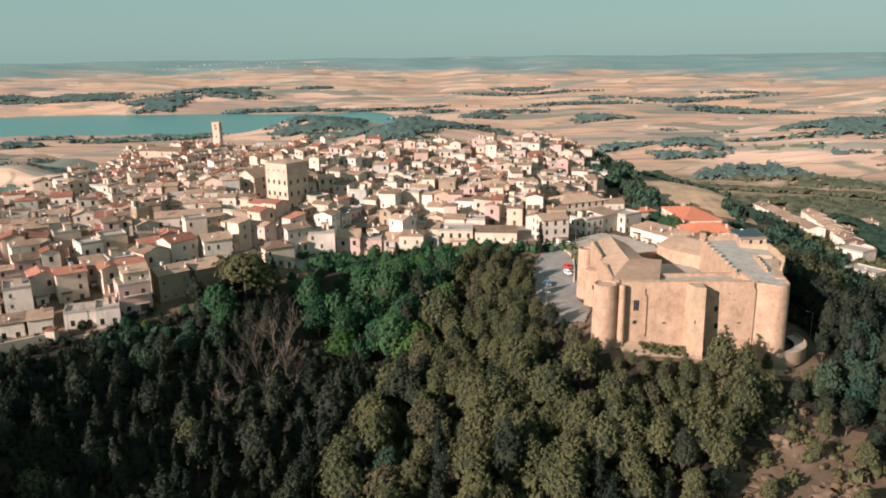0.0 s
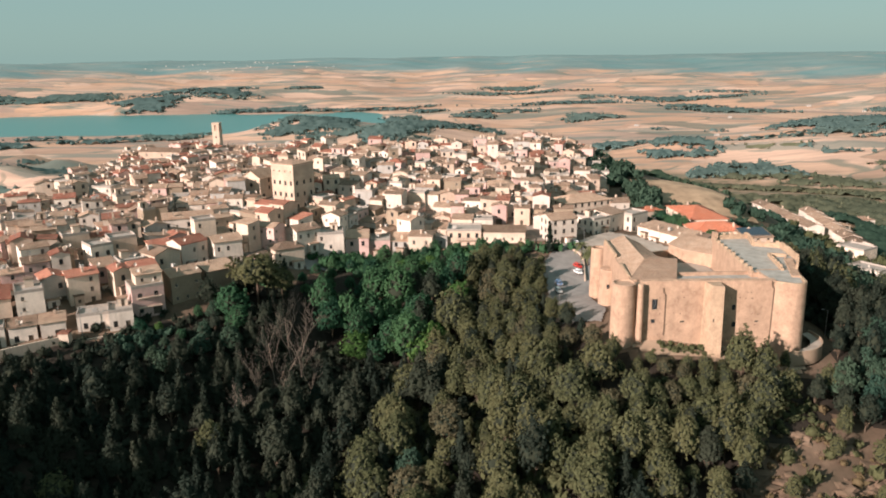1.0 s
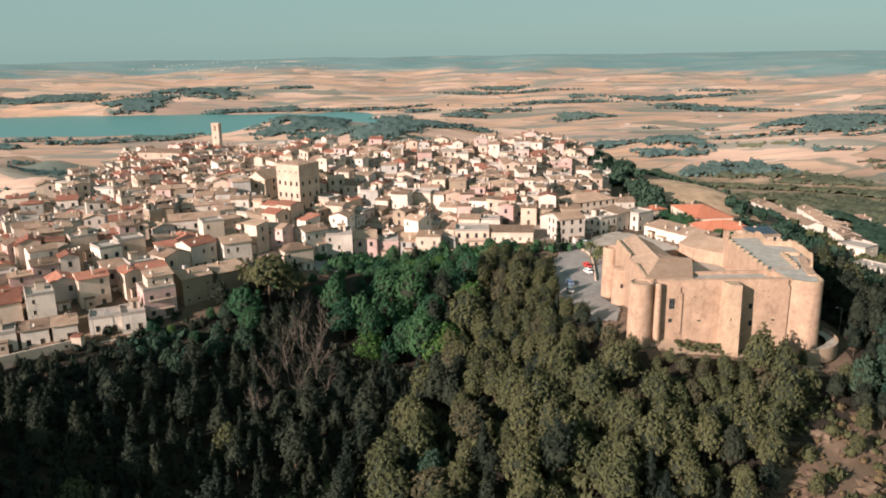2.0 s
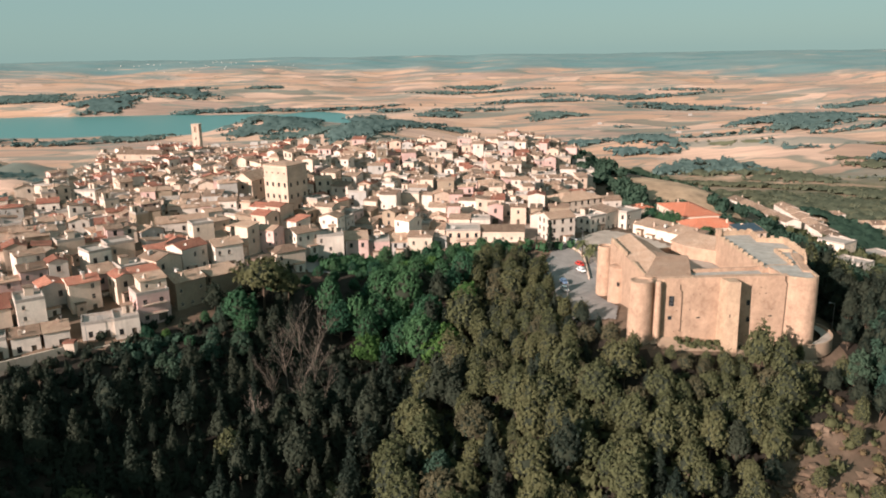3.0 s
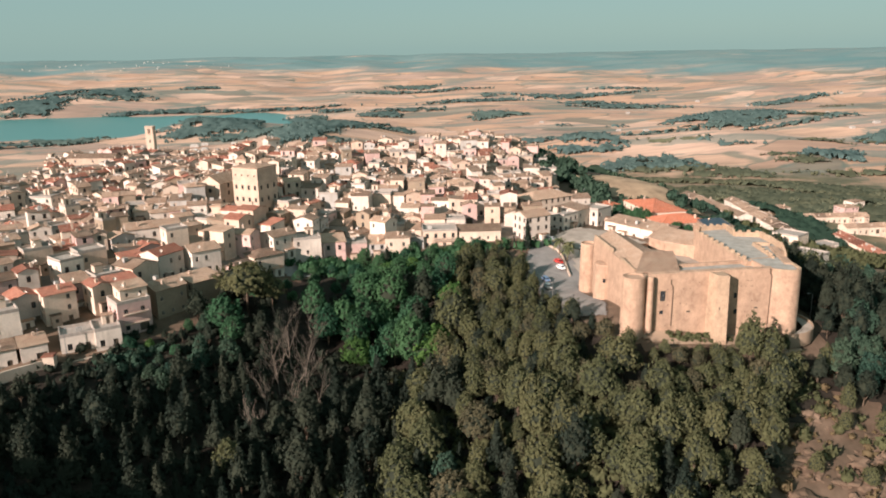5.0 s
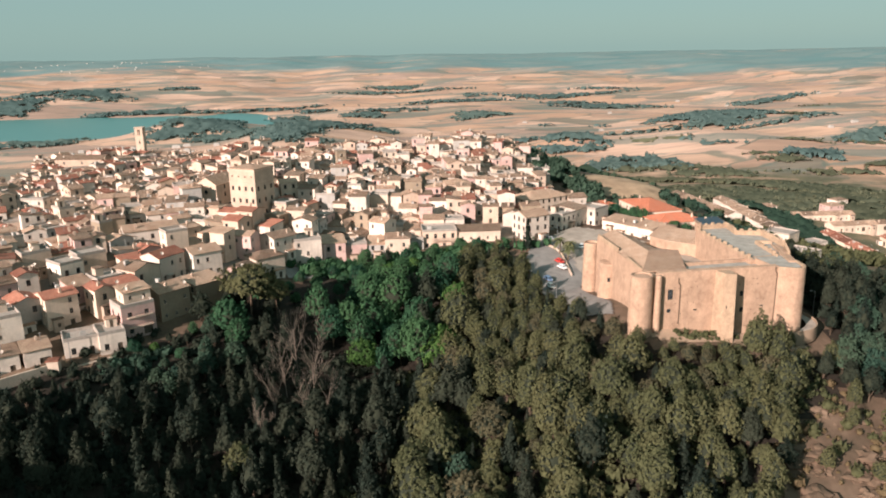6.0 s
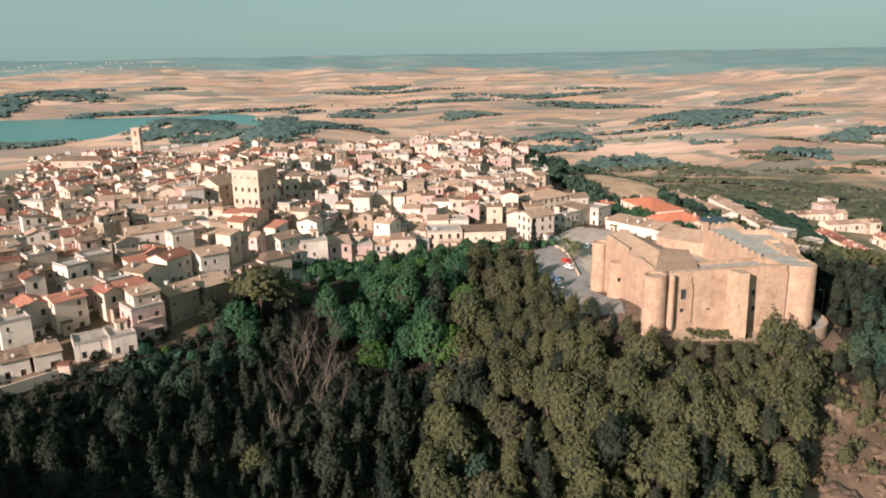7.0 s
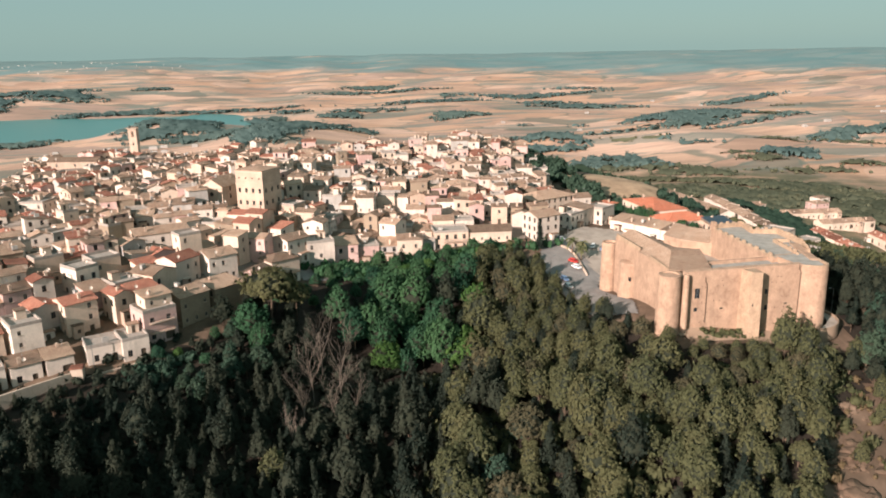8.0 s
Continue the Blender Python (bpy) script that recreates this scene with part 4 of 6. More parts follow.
    L(6.0, 267.5, -5, 12.5, 10, 10.3, base=-7.9, kind="flat", wall=SAND, win=1, dense=1.0, balconies=((1.5, 8.5, 7.0), (1.5, 8.5, 3.6)), label="sand-coloured apartment block with long balconies")
    L(20.6, 266.2, -7, 15.4, 9, 8.2, base=-6.2, kind="gable", wall=CREAM, roof=ROOF_BROWN, win=2, label="long cream house with a brown gabled roof")
    L(40.2, 264.3, 18, 10.4, 9, 9.3, base=-2.6, kind="gable", wall=WHITE, roof=ROOF_TAN, win=1, dense=1.0, label="large white townhouse with tall shuttered windows by the square")
    # the skyline
    palazzo = L(-61.3, 297.2, -35, 12.0, 11.5, 18.6, base=5.2, kind="hip", wall=SAND, roof=ROOF_TAN, rise=0.7, rows=4, win=1, dense=1.0, blank_top=True, name="palazzo", label="tall square cream palazzo with rows of windows in the old town", group="landmarks")
    for z in (13.2, 17.9):
        part("cornice", block(-6.2, 6.2, -5.95, 5.95, z, z + 0.35), SAND, palazzo)
    for i in range(4):
        part("oval_vent", block(-4.8 + i * 3.0, -4.1 + i * 3.0, -5.79, -5.5, 15.4, 16.0), SHUTTER, palazzo)
    church = L(-75.4, 306.8, -30, 9.5, 14, 12.0, base=5.0, kind="cross", wall=CREAM, roof=ROOF_TAN, rise=3.0, dense=0.2, name="church", label="cream church with a gabled front beside the palazzo", group="landmarks")
    for x in (-4.5, -2.2, 2.2, 4.5):
        part("pilaster", block(x - 0.28, x + 0.28, -7.25, -6.95, -2, 11.4), SAND, church)
    part("cornice", block(-4.9, 4.9, -7.4, -6.9, 6.6, 7.0), SAND, church)
    part("cornice", block(-4.9, 4.9, -7.4, -6.9, 11.4, 11.8), SAND, church)
    oculus = lathe([(1.15, -0.12), (1.15, 0.12), (0.8, 0.12)], 24, closed=False)
    bmesh.ops.rotate(oculus, verts=oculus.verts[:], cent=(0, 0, 0), matrix=Matrix.Rotation(radians(90), 3, "X"))
    bmesh.ops.translate(oculus, verts=oculus.verts[:], vec=(0, -7.1, 9.2))
    part("round_window", oculus, SAND, church)
    pane = lathe([(0.82, -0.03), (0.82, 0.03)], 20)
    bmesh.ops.rotate(pane, verts=pane.verts[:], cent=(0, 0, 0), matrix=Matrix.Rotation(radians(90), 3, "X"))
    bmesh.ops.translate(pane, verts=pane.verts[:], vec=(0, -7.06, 9.2))
    part("pane", pane, GLASS, church)
    L(-93.5, 263.0, 19, 17.0, 10, 8.0, base=2.0, kind="gable", wall=WHITE, roof=ROOF_TAN, dense=0.45, name="church", label="white plastered church with a long tiled nave", group="landmarks")
    L(-39.2, 391.0, 14, 13.5, 10, 7.6, base=9.2, kind="hip", wall=CREAM, roof=ROOF_TAN)
    L(-152.0, 412.0, -14, 25.0, 9, 7.0, base=8.2, kind="gable", wall=SAND, roof=ROOF_TAN, dense=0.4, label="long low sand-coloured building on the far ridge")
    L(-170.0, 336.5, -16, 12.0, 10, 9.0, base=2.8, kind="flat", wall=CREAM)
    L(-147.2, 324.5, -16, 11.0, 10, 9.0, base=2.0, kind="flat", wall=WHITE)
    L(25.0, 327.0, 0, 11.0, 10, 8.0, base=0.8, kind="hip", wall=SAND, roof=ROOF_TAN)
    L(56.0, 303.0, 22, 22.0, 13, 9.0, base=-3.4, kind="hip", wall=CREAM, roof=ROOF_TAN, win=1, label="large cream building with a broad hipped roof")
    # round the square
    L(56.0, 277.0, 34, 9.0, 9, 6.8, base=-3.2, kind="flat", wall=WHITE)
    L(63.5, 283.0, 38, 9.0, 9, 7.6, base=-3.4, kind="shed", wall=WHITE, roof=ROOF_TAN, rise=1.0)
    L(72.5, 283.5, 34, 9.0, 8, 7.2, base=-3.6, kind="flat", wall=WHITE, label="white house with a plain side wall by the square")
    for i in range(5):
        L(76.8 + i * 2.9, 272.0 - i * 4.6, -56, 5.2, 9, 5.0, base=-4.2 - 0.15 * i, kind="shed", wall=WHITE, roof=ROOF_TAN, rise=1.1, label="low white terraced house with a tile roof along the square", group="terrace along the square")
    # the school and its red roofs
    L(100.5, 291.0, 2, 14.5, 27, 11.5, base=-9.8, kind="hip", wall=CREAM, roof=ROOF_ORANGE, rise=2.6, win=1, name="school", label="cream school building under a bright orange-red hipped roof", group="landmarks")
    L(98.5, 266.5, 2, 19.0, 13, 10.0, base=-8.8, kind="hip", wall=CREAM, roof=ROOF_ORANGE, rise=2.2, win=1, name="school", label="lower school wing with an orange-red tile roof", group="landmarks")
    L(109.5, 258.0, 2, 11.0, 9, 9.0, base=-8.8, kind="shed", rise=1.4, wall=SAND, roof=ROOF_BROWN, win=1, dense=1.0, label="sand-coloured school annexe with solar panels on its roof")
    L(86.0, 308.0, 20, 9.0, 8, 8.2, base=-8.5, kind="hip", wall=CREAM, roof=ROOF_ORANGE)
    # terraces in the valley
    def row(x, y, turn, n, w, d, h, base, roof, step=0.0, wall=WHITE):
        c, s = math.cos(radians(turn)), math.sin(radians(turn))
        for i in range(n):
            k = (i - (n - 1) / 2) * (w + 0.05)
            L(x + c * k, y + s * k, turn, w, d, h - 0.02 * i, base=base + step * i, kind="gable", wall=wall, roof=roof, rise=1.7, win=0, label=("white" if wall is WHITE else "cream") + " terraced house with a gabled tile roof in the valley", group="valley terraces")
    row(205, 428, -87, 5, 13.0, 10, 5.8, -35.2, ROOF_BROWN, -0.35)
    row(222, 406, -97, 6, 13.0, 10, 5.6, -36.8, ROOF_BROWN, -0.5)
    row(295, 436, -8, 6, 7.0, 9, 4.3, -48.0, ROOF_TAN, 0.0, CREAM)
    row(270, 374, -96, 6, 8.2, 9, 4.8, -50.6, ROOF_RED, -0.4, CREAM)
    row(301, 409, -3, 5, 7.5, 9, 4.4, -49.0, ROOF_TAN, 0.0, CREAM)
    row(298, 366, -104, 5, 7.5, 9, 5.0, -52.0, ROOF_RED, 0.0, CREAM)
    L(191, 329, -60, 13.0, 11, 7.0, base=-31.5, kind="flat", wall=CREAM, label="cream flat-roofed villa below the castle", group="valley terraces")
    L(226, 352, 15, 15.0, 9, 4.6, base=-42.5, kind="flat", wall=WHITE, group="valley terraces")
    L(172, 287, -60, 13.0, 9, 4.6, base=-26.5, kind="flat", wall=WHITE, group="valley terraces")
    L(272, 462, 6, 12.0, 9, 4.4, base=-46.5, kind="hip", wall=WHITE, roof=ROOF_TAN, group="valley terraces")
    L(412, 566, 12, 13.0, 10, 6.0, kind="hip", wall=WHITE, roof=ROOF_TAN, group="valley terraces")
    L(330, 470, 5, 12.0, 10, 6.0, base=-52.0, kind="hip", wall=PINK, roof=ROOF_TAN, group="valley terraces")
    L(238, 430, 10, 11.0, 9, 5.0, base=-43.0, kind="hip", wall=CREAM, roof=ROOF_TAN, group="valley terraces")


group_of_marks()


def tower(x, y, turn, w, base, h, wall, label, belfry, cap=None):
    """A square bell tower with an open arched belfry and cornices."""
    t = thing("bell_tower", pose(x, y, base, 0, 0, turn), label, "tower", "landmarks")
    TAKEN.append((x, y, w * 0.8))
    a = w / 2
    part("shaft", block(-a, a, -a, a, -3, h - belfry), wall, t)
    part("cornice", block(-a - 0.25, a + 0.25, -a - 0.25, a + 0.25, h - belfry, h - belfry + 0.35), wall, t)
    p = w * 0.34
    for sx in (-1, 1):
        for sy in (-1, 1):
            x0, y0 = (-a if sx < 0 else a - p), (-a if sy < 0 else a - p)
            part("pier", block(x0, x0 + p, y0, y0 + p, h - belfry + 0.35, h - 1.2), wall, t)
    part("lintel", block(-a, a, -a, a, h - 1.2, h - 0.2), wall, t)
    part("cornice", block(-a - 0.25, a + 0.25, -a - 0.25, a + 0.25, h - 0.2, h + 0.15), wall, t)
    if cap:
        bm = bmesh.new()
        box(bm, -a, a, -a, a, h + 0.15, h + 0.15 + cap, a * 0.85)
        part("roof", bm, ROOF_TAN, t)
    for z in (h * 0.25, h * 0.5):
        part("window", block(-0.35, 0.35, -a - 0.03, -a + 0.2, z, z + 1.4), GLASS, t, "narrow dark slit window")


tower(-126.3, 428.0, -8, 4.1, 11.5, 17.0, SAND, "tall square sandstone bell tower on the skyline", 4.4)
tower(-23.8, 363.5, 10, 4.3, 6.0, 14.0, BRICK, "plain square stone tower among the roofs", 3.0)
tower(-67.5, 318.0, -20, 4.6, 5.6, 18.2, SAND, "small open belfry rising behind the palazzo", 5.5, 1.6)


# the long retaining wall below the lowest houses
def retaining_wall():
    w = thing("retaining_wall", pose(0, 0, 0), "long low cream wall along the lane below the houses", "wall")
    part("wall", wall_run((-130, 165.0), (-103.6, 183.9), 0.5, -16, -5.3, -5.1), CREAM, w)
    part("wall", wall_run((-101.6, 184.6), (-90.0, 190.2), 0.4, -16, -7.0, -6.6), CREAM, w)
    part("pier", block(-104.2, -101.6, 183.6, 185.8, -16, -4.2), CREAM, w)
    part("cap", block(-104.5, -101.3, 183.3, 186.1, -4.2, -3.9, 0.25), ROOF_RED, w, "small red tile cap")


retaining_wall()

# paved lanes of the town, and the road by the castle
def near_sheet(name, poly, lift, mat, step, label, category):
    xs = [p[0] for p in poly]
    ys = [p[1] for p in poly]
    ob = grid_sheet(name, np.arange(min(xs), max(xs) + step, step), np.arange(min(ys), max(ys) + step, step), lift, (mat,), lambda x, y: inside(x, y, poly))
    return tagged(ob, label, category, kind="structure")


# leaf litter, its colour taken near black for the shade under trees
SHADED_LITTER = plain("shaded_leaf_litter", (0.034, 0.026, 0.019), 0.97, scale=0.4, vary=0.5)
near_sheet("forest_floor", ((-140, 172), (-140, 84), (28, 84), (36, 106), (48, 122), (61, 138), (84, 150), (84, 158), (42, 162), (34, 170), (29, 190), (28, 236), (30, 256), (-36, 250), (-52, 228), (-70, 207), (-90, 189)), 0.22, SHADED_LITTER, 3.0, "leaf litter under the trees, darkened for the shade there", "ground")
near_sheet("forest_floor", ((88, 158), (96, 140), (150, 130), (170, 240), (125, 255), (104, 225), (97, 190), (92, 168)), 0.22, SHADED_LITTER, 3.0, "leaf litter under the trees, darkened for the shade there", "ground")
near_sheet("dry_slope", ((98, 374), (104, 398), (128, 402), (150, 372), (152, 345), (131, 346), (107, 359)), 0.3, STRAW, 3.0, "bare dry grass slope below the town", "ground")
near_sheet("pavement", TOWN_EDGE, 0.25, SHADED_LANE, 4.0, "worn stone paving of the town's lanes, darkened for street shadow", "pavement")
near_sheet("road", ((28, 186), (37, 180), (40.5, 190), (41, 215), (47, 224), (50, 262), (44, 262), (38, 256), (31, 240), (29, 215)), 0.42, ASPHALT, 0.7, "grey asphalt road climbing past the castle", "road")
near_sheet("road", ((-49, 240), (-38, 243), (-27, 248), (-25, 254), (-33, 254), (-40, 250.5), (-50, 247)), 0.42, ASPHALT, 1.5, "grey asphalt lane below the front row of houses", "road")
near_sheet("square", ((48, 262), (47, 226), (42, 216), (54, 222), (72, 236), (80, 250), (70, 268), (60, 274)), 0.55, PAVING, 1.5, "pale paved square beside the castle", "pavement")
near_sheet("terrace_ground", ((40, 168.5), (44, 164.2), (80, 160.2), (88, 168), (76, 172)), 0.3, EARTH, 1.5, "bare pale earth ledge at the castle's foot", "ground")


def infill():
    """Terraces of small houses along narrow lanes; each quarter has its own street grain."""
    rng = random.Random(11)
    quarters = []
    for i in range(17):
        qx, qy = -170 + 265 * ((i * 0.618) % 1.0), 208 + 235 * ((i + 0.5) / 17)
        quarters.append((qx, qy, (38, 44, 32)[i % 3] if qx < -85 else (-32, -20, -8, 12)[i % 4] if qx < 15 else (-10, -22, -2)[i % 3]))
    for q, (qx, qy, turn) in enumerate(quarters):
        c, s = math.cos(radians(turn)), math.sin(radians(turn))
        v, row = -90.0, 0
        while v < 90:
            depth = rng.uniform(5.6, 8.0)
            u = -110.0
            while u < 110:
                w = rng.uniform(4.2, 8.0)
                cu, cv = u + w / 2, v + depth / 2
                x, y = qx + cu * c - cv * s, qy + cu * s + cv * c
                u += w + (rng.uniform(1.5, 3.5) if rng.random() < 0.2 else 0.12)
                if min(range(len(quarters)), key=lambda k: math.hypot(x - quarters[k][0], y - quarters[k][1])) != q or not inside(x, y, TOWN_EDGE):
                    continue
                if any(math.hypot(x - tx, y - ty) < tr + 0.40 * max(w, depth) for tx, ty, tr in TAKEN) or rng.random() < 0.04:
                    continue
                kind = rng.choices(("gable", "cross", "shed", "hip", "flat"), (4.4, 3, 3, 0.6, 2.2))[0]
                h = rng.choice((3.6, 4.8, 5.8, 6.6, 7.6, 9.4)) + rng.uniform(-0.5, 0.5)
                if x < -90 and y > 365:
                    h = min(h, 4.6)
                d = depth + rng.uniform(-1.4, 0.5)
                wall = rng.choice(PLASTERS)
                roof = ROOF_RED if x < -70 and rng.random() < 0.16 else None
                t = turn + rng.uniform(-11, 11) + (90 if rng.random() < 0.18 else 0)
                house(x, y, t, w, d, h, kind, wall, roof, dense=0.62, far=y > 322)
            row += 1
            v += depth + (rng.uniform(2.4, 4.0) if row % 2 == 0 else 0.15)


infill()
if FAR_FACES:
    far_houses = new("distant_houses", mesh_of("distant_houses", FAR_VERTS, FAR_FACES, FAR_MATS, FAR_INDEX))
    tagged(far_houses, "crowded pale plastered houses with tan tile roofs on the far ridge", "houses", kind="stuff")

# ---- trees ----
def leaf_clump(verts, faces, rng, c, r, count, size, flat=0.8, heart=None):
    """A tuft: small leaf blades round a point, lying like shingles on the crown round its heart."""
    c = Vector(c)
    for _ in range(count):
        d = Vector((rng.gauss(0, 1), rng.gauss(0, 1), rng.gauss(0.25, 1))).normalized()
        p = c + Vector((d.x * r, d.y * r, d.z * r * flat)) * rng.uniform(0.6, 1.05)
        n = d * 0.5 + Vector((rng.uniform(-0.4, 0.4), rng.uniform(-0.4, 0.4), rng.uniform(-0.2, 0.5)))
        if heart is not None:
            n = n + (p - heart).normalized() * 0.9
        n.normalize()
        b = Vector((n.x * 0.3, n.y * 0.3, 1.0)) - n * (n.z + 0.3 * (1 - n.z))
        b = n.orthogonal().normalized() if b.length < 0.15 else b.normalized()
        b.rotate(Matrix.Rotation(rng.gauss(0, 0.75), 3, n))
        a = n.cross(b)
        s = size * rng.uniform(0.6, 1.3)
        i = len(verts)
        verts.extend([p - a * s * 0.5 - b * s * 0.45, p + a * s * 0.5 - b * s * 0.4, p + b * s * 1.0 + n * s * 0.2])
        faces.append((i, i + 1, i + 2))


def finish_tree(bm, bark, verts, faces, leaf, label, group, name="pine_tree", shade_faces=0):
    """Trunk and crown as one thing; the first faces of the crown may be its painted inner shade."""
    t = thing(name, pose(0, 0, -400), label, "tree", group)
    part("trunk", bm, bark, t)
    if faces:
        attach("crown", mesh_of("crown", verts, faces, (leaf, CROWN_SHADE), [1] * shade_faces + [0] * (len(faces) - shade_faces), True), t)
    return t


def crown_core(verts, faces, rng, c, r, flat):
    """The dense inside of one mass of leaves: a small uneven lump."""
    i = len(verts)
    for p in CORE_VERTS:
        j = r * rng.uniform(0.8, 1.12)
        verts.append(Vector((c[0] + p.x * j, c[1] + p.y * j, c[2] + p.z * j * flat)))
    faces.extend([tuple(i + k for k in f) for f in CORE_FACES])


def core_shape(fine):
    bm = bmesh.new()
    bmesh.ops.create_icosphere(bm, subdivisions=fine, radius=1.0)
    out = [v.co.copy() for v in bm.verts], [tuple(v.index for v in f.verts) for f in bm.faces]
    bm.free()
    return out


CORE_VERTS, CORE_FACES = core_shape(1)
HEART_VERTS, HEART_FACES = core_shape(3)


def round_tree(seed, h, r, leaf, label, group, tufts=400, low=0.35, size=0.45, name="pine_tree", lobes=15, depth=0.3, taper=0.0):
    """A pine or broadleaf: trunk, limbs, and one uneven crown of soft lobes, clothed in tufts over a heart coloured
    dark as shade.
    """
    rng = random.Random(seed)
    bm, verts, faces = bmesh.new(), [], []
    fork = (rng.uniform(-0.3, 0.3), rng.uniform(-0.3, 0.3), h * low)
    limb(bm, (0, 0, -1.5), fork, 0.26, 0.19, 6)
    limb(bm, fork, (0, 0, h * 0.8), 0.19, 0.04, 5)
    for i in range(6):
        a, q = 1.05 * i + rng.uniform(-0.4, 0.4), r * rng.uniform(0.4, 0.7)
        limb(bm, fork, (q * math.cos(a), q * math.sin(a), h * rng.uniform(low + 0.1, 0.7)), 0.1, 0.03, 3)
    off = Vector((rng.uniform(0, 90), rng.uniform(0, 90), rng.uniform(0, 90)))
    knobs = []
    for i in range(lobes):
        z = -0.35 + 1.33 * (i + 0.5) / lobes
        a = 2.4 * i + rng.uniform(-0.5, 0.5)
        q = math.sqrt(max(0.0, 1 - z * z))
        knobs.append((Vector((q * math.cos(a), q * math.sin(a), z)), rng.uniform(0.78, 1.14)))
    heart = Vector((rng.uniform(-0.3, 0.3), rng.uniform(-0.3, 0.3), h * (low + (1 - low) * 0.42)))
    tall = h * (1 - low) * 0.56

    def reach(d):
        best = max(k * (1 - depth * 1.9 * (1 - d.dot(p))) for p, k in knobs)
        return max(0.5, best) * (1 + 0.14 * noise.noise(d * 2.1 + off) + 0.10 * noise.noise(d * 5.0 + off))

    def skin(d, k):
        e = reach(d) * k
        w = r * e * (1 - taper * max(0.0, d.z))
        return heart + Vector((d.x * w, d.y * w, d.z * tall * e * (1.0 if d.z > 0 else 0.75)))

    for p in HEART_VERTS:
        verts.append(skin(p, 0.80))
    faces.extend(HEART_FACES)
    for _ in range(tufts):
        d = Vector((rng.gauss(0, 1), rng.gauss(0, 1), rng.gauss(0.3, 0.85))).normalized()
        if d.z < -0.6:
            continue
        t = skin(d, rng.uniform(0.84, 1.05) if rng.random() < 0.8 else rng.uniform(1.02, 1.22))
        leaf_clump(verts, faces, rng, t, rng.uniform(0.22, 0.45), 5, size * rng.uniform(0.65, 1.3), 1.0, heart * 0.6 + t * 0.4 - Vector((0, 0, 0.5)))
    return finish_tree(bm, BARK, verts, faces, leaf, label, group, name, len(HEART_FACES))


def spire_tree(seed, h, r, leaf, label, group, size=0.5, point=1.0, name="conifer"):
    """A cypress or fir: tiers of drooping tufts round one straight stem."""
    rng = random.Random(seed)
    bm, verts, faces = bmesh.new(), [], []
    limb(bm, (0, 0, -1.5), (0, 0, h * 0.95), 0.2, 0.03, 6)
    tiers = 13
    # dark cores that paint the shade between the tiers
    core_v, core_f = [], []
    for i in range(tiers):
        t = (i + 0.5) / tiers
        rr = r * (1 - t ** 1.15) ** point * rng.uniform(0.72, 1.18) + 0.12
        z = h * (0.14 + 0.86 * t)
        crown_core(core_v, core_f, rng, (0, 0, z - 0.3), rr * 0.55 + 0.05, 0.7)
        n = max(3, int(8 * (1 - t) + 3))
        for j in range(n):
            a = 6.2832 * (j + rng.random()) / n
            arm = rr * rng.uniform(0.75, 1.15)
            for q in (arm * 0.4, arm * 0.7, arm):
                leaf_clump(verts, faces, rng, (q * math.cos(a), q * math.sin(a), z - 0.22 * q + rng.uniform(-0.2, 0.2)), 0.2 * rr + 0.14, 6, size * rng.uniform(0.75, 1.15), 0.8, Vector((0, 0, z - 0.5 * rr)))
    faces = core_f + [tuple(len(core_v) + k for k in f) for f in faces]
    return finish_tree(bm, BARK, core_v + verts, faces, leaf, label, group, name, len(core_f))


def bare_tree(seed, h, label, group):
    rng = random.Random(seed)
    bm = bmesh.new()

    def grow(a, d, l, r, depth):
        b = a + d * l
        limb(bm, a, b, r, r * 0.7, 5 if depth < 2 else 3)
        if depth == 5:
            return
        for _ in range((5, 3, 3, 2, 2)[depth]):
            k = (d + Vector((rng.uniform(-0.62, 0.62), rng.uniform(-0.62, 0.62), rng.uniform(-0.05, 0.5)))).normalized()
            grow(a + d * l * rng.uniform(0.4, 1.0), k, l * rng.uniform(0.5, 0.8), r * 0.55 if depth < 3 else 0.022, depth + 1)

    grow(Vector((0, 0, -1)), Vector((0.05, 0.03, 1)).normalized(), h * 0.45, 0.15, 0)
    return finish_tree(bm, DEADWOOD, [], [], None, label, group, "dead_tree")


PINES = [round_tree(100 + i, 10.5 + 0.5 * i, 3.2 + 0.4 * (i % 3), DRY_PINE if i == 2 else PINE, "drying brownish pine with a full rounded crown on the slope" if i == 2 else "olive-green pine with a full rounded crown on the slope", "pines on the castle slope", 400, 0.16, 0.42, "pine_tree", 30, 0.7, 0.05 if i % 2 else 0.25) for i in range(7)]
UMBRELLA = [round_tree(170 + i, 13.0, 5.4, PINE, "broad pine with a spreading crown on a bare trunk", "pines above the ravine", 560, 0.5, 0.46, "pine_tree", 26, 0.6) for i in range(2)]
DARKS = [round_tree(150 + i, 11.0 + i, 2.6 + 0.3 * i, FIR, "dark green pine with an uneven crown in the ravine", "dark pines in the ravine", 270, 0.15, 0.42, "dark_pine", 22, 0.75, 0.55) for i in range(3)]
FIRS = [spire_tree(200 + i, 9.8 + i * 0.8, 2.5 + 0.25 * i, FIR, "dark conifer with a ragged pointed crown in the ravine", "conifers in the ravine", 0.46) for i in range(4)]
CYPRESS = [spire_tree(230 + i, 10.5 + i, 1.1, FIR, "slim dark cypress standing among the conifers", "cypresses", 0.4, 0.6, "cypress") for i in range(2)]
BRIGHTS = [round_tree(360 + i, 9.0, 3.6, BRIGHT, "bright yellow-green young broadleaf tree in the hollow", "broadleaf trees in the hollow", 400, 0.15, 0.46, "broadleaf_tree", 22, 0.6) for i in range(2)]
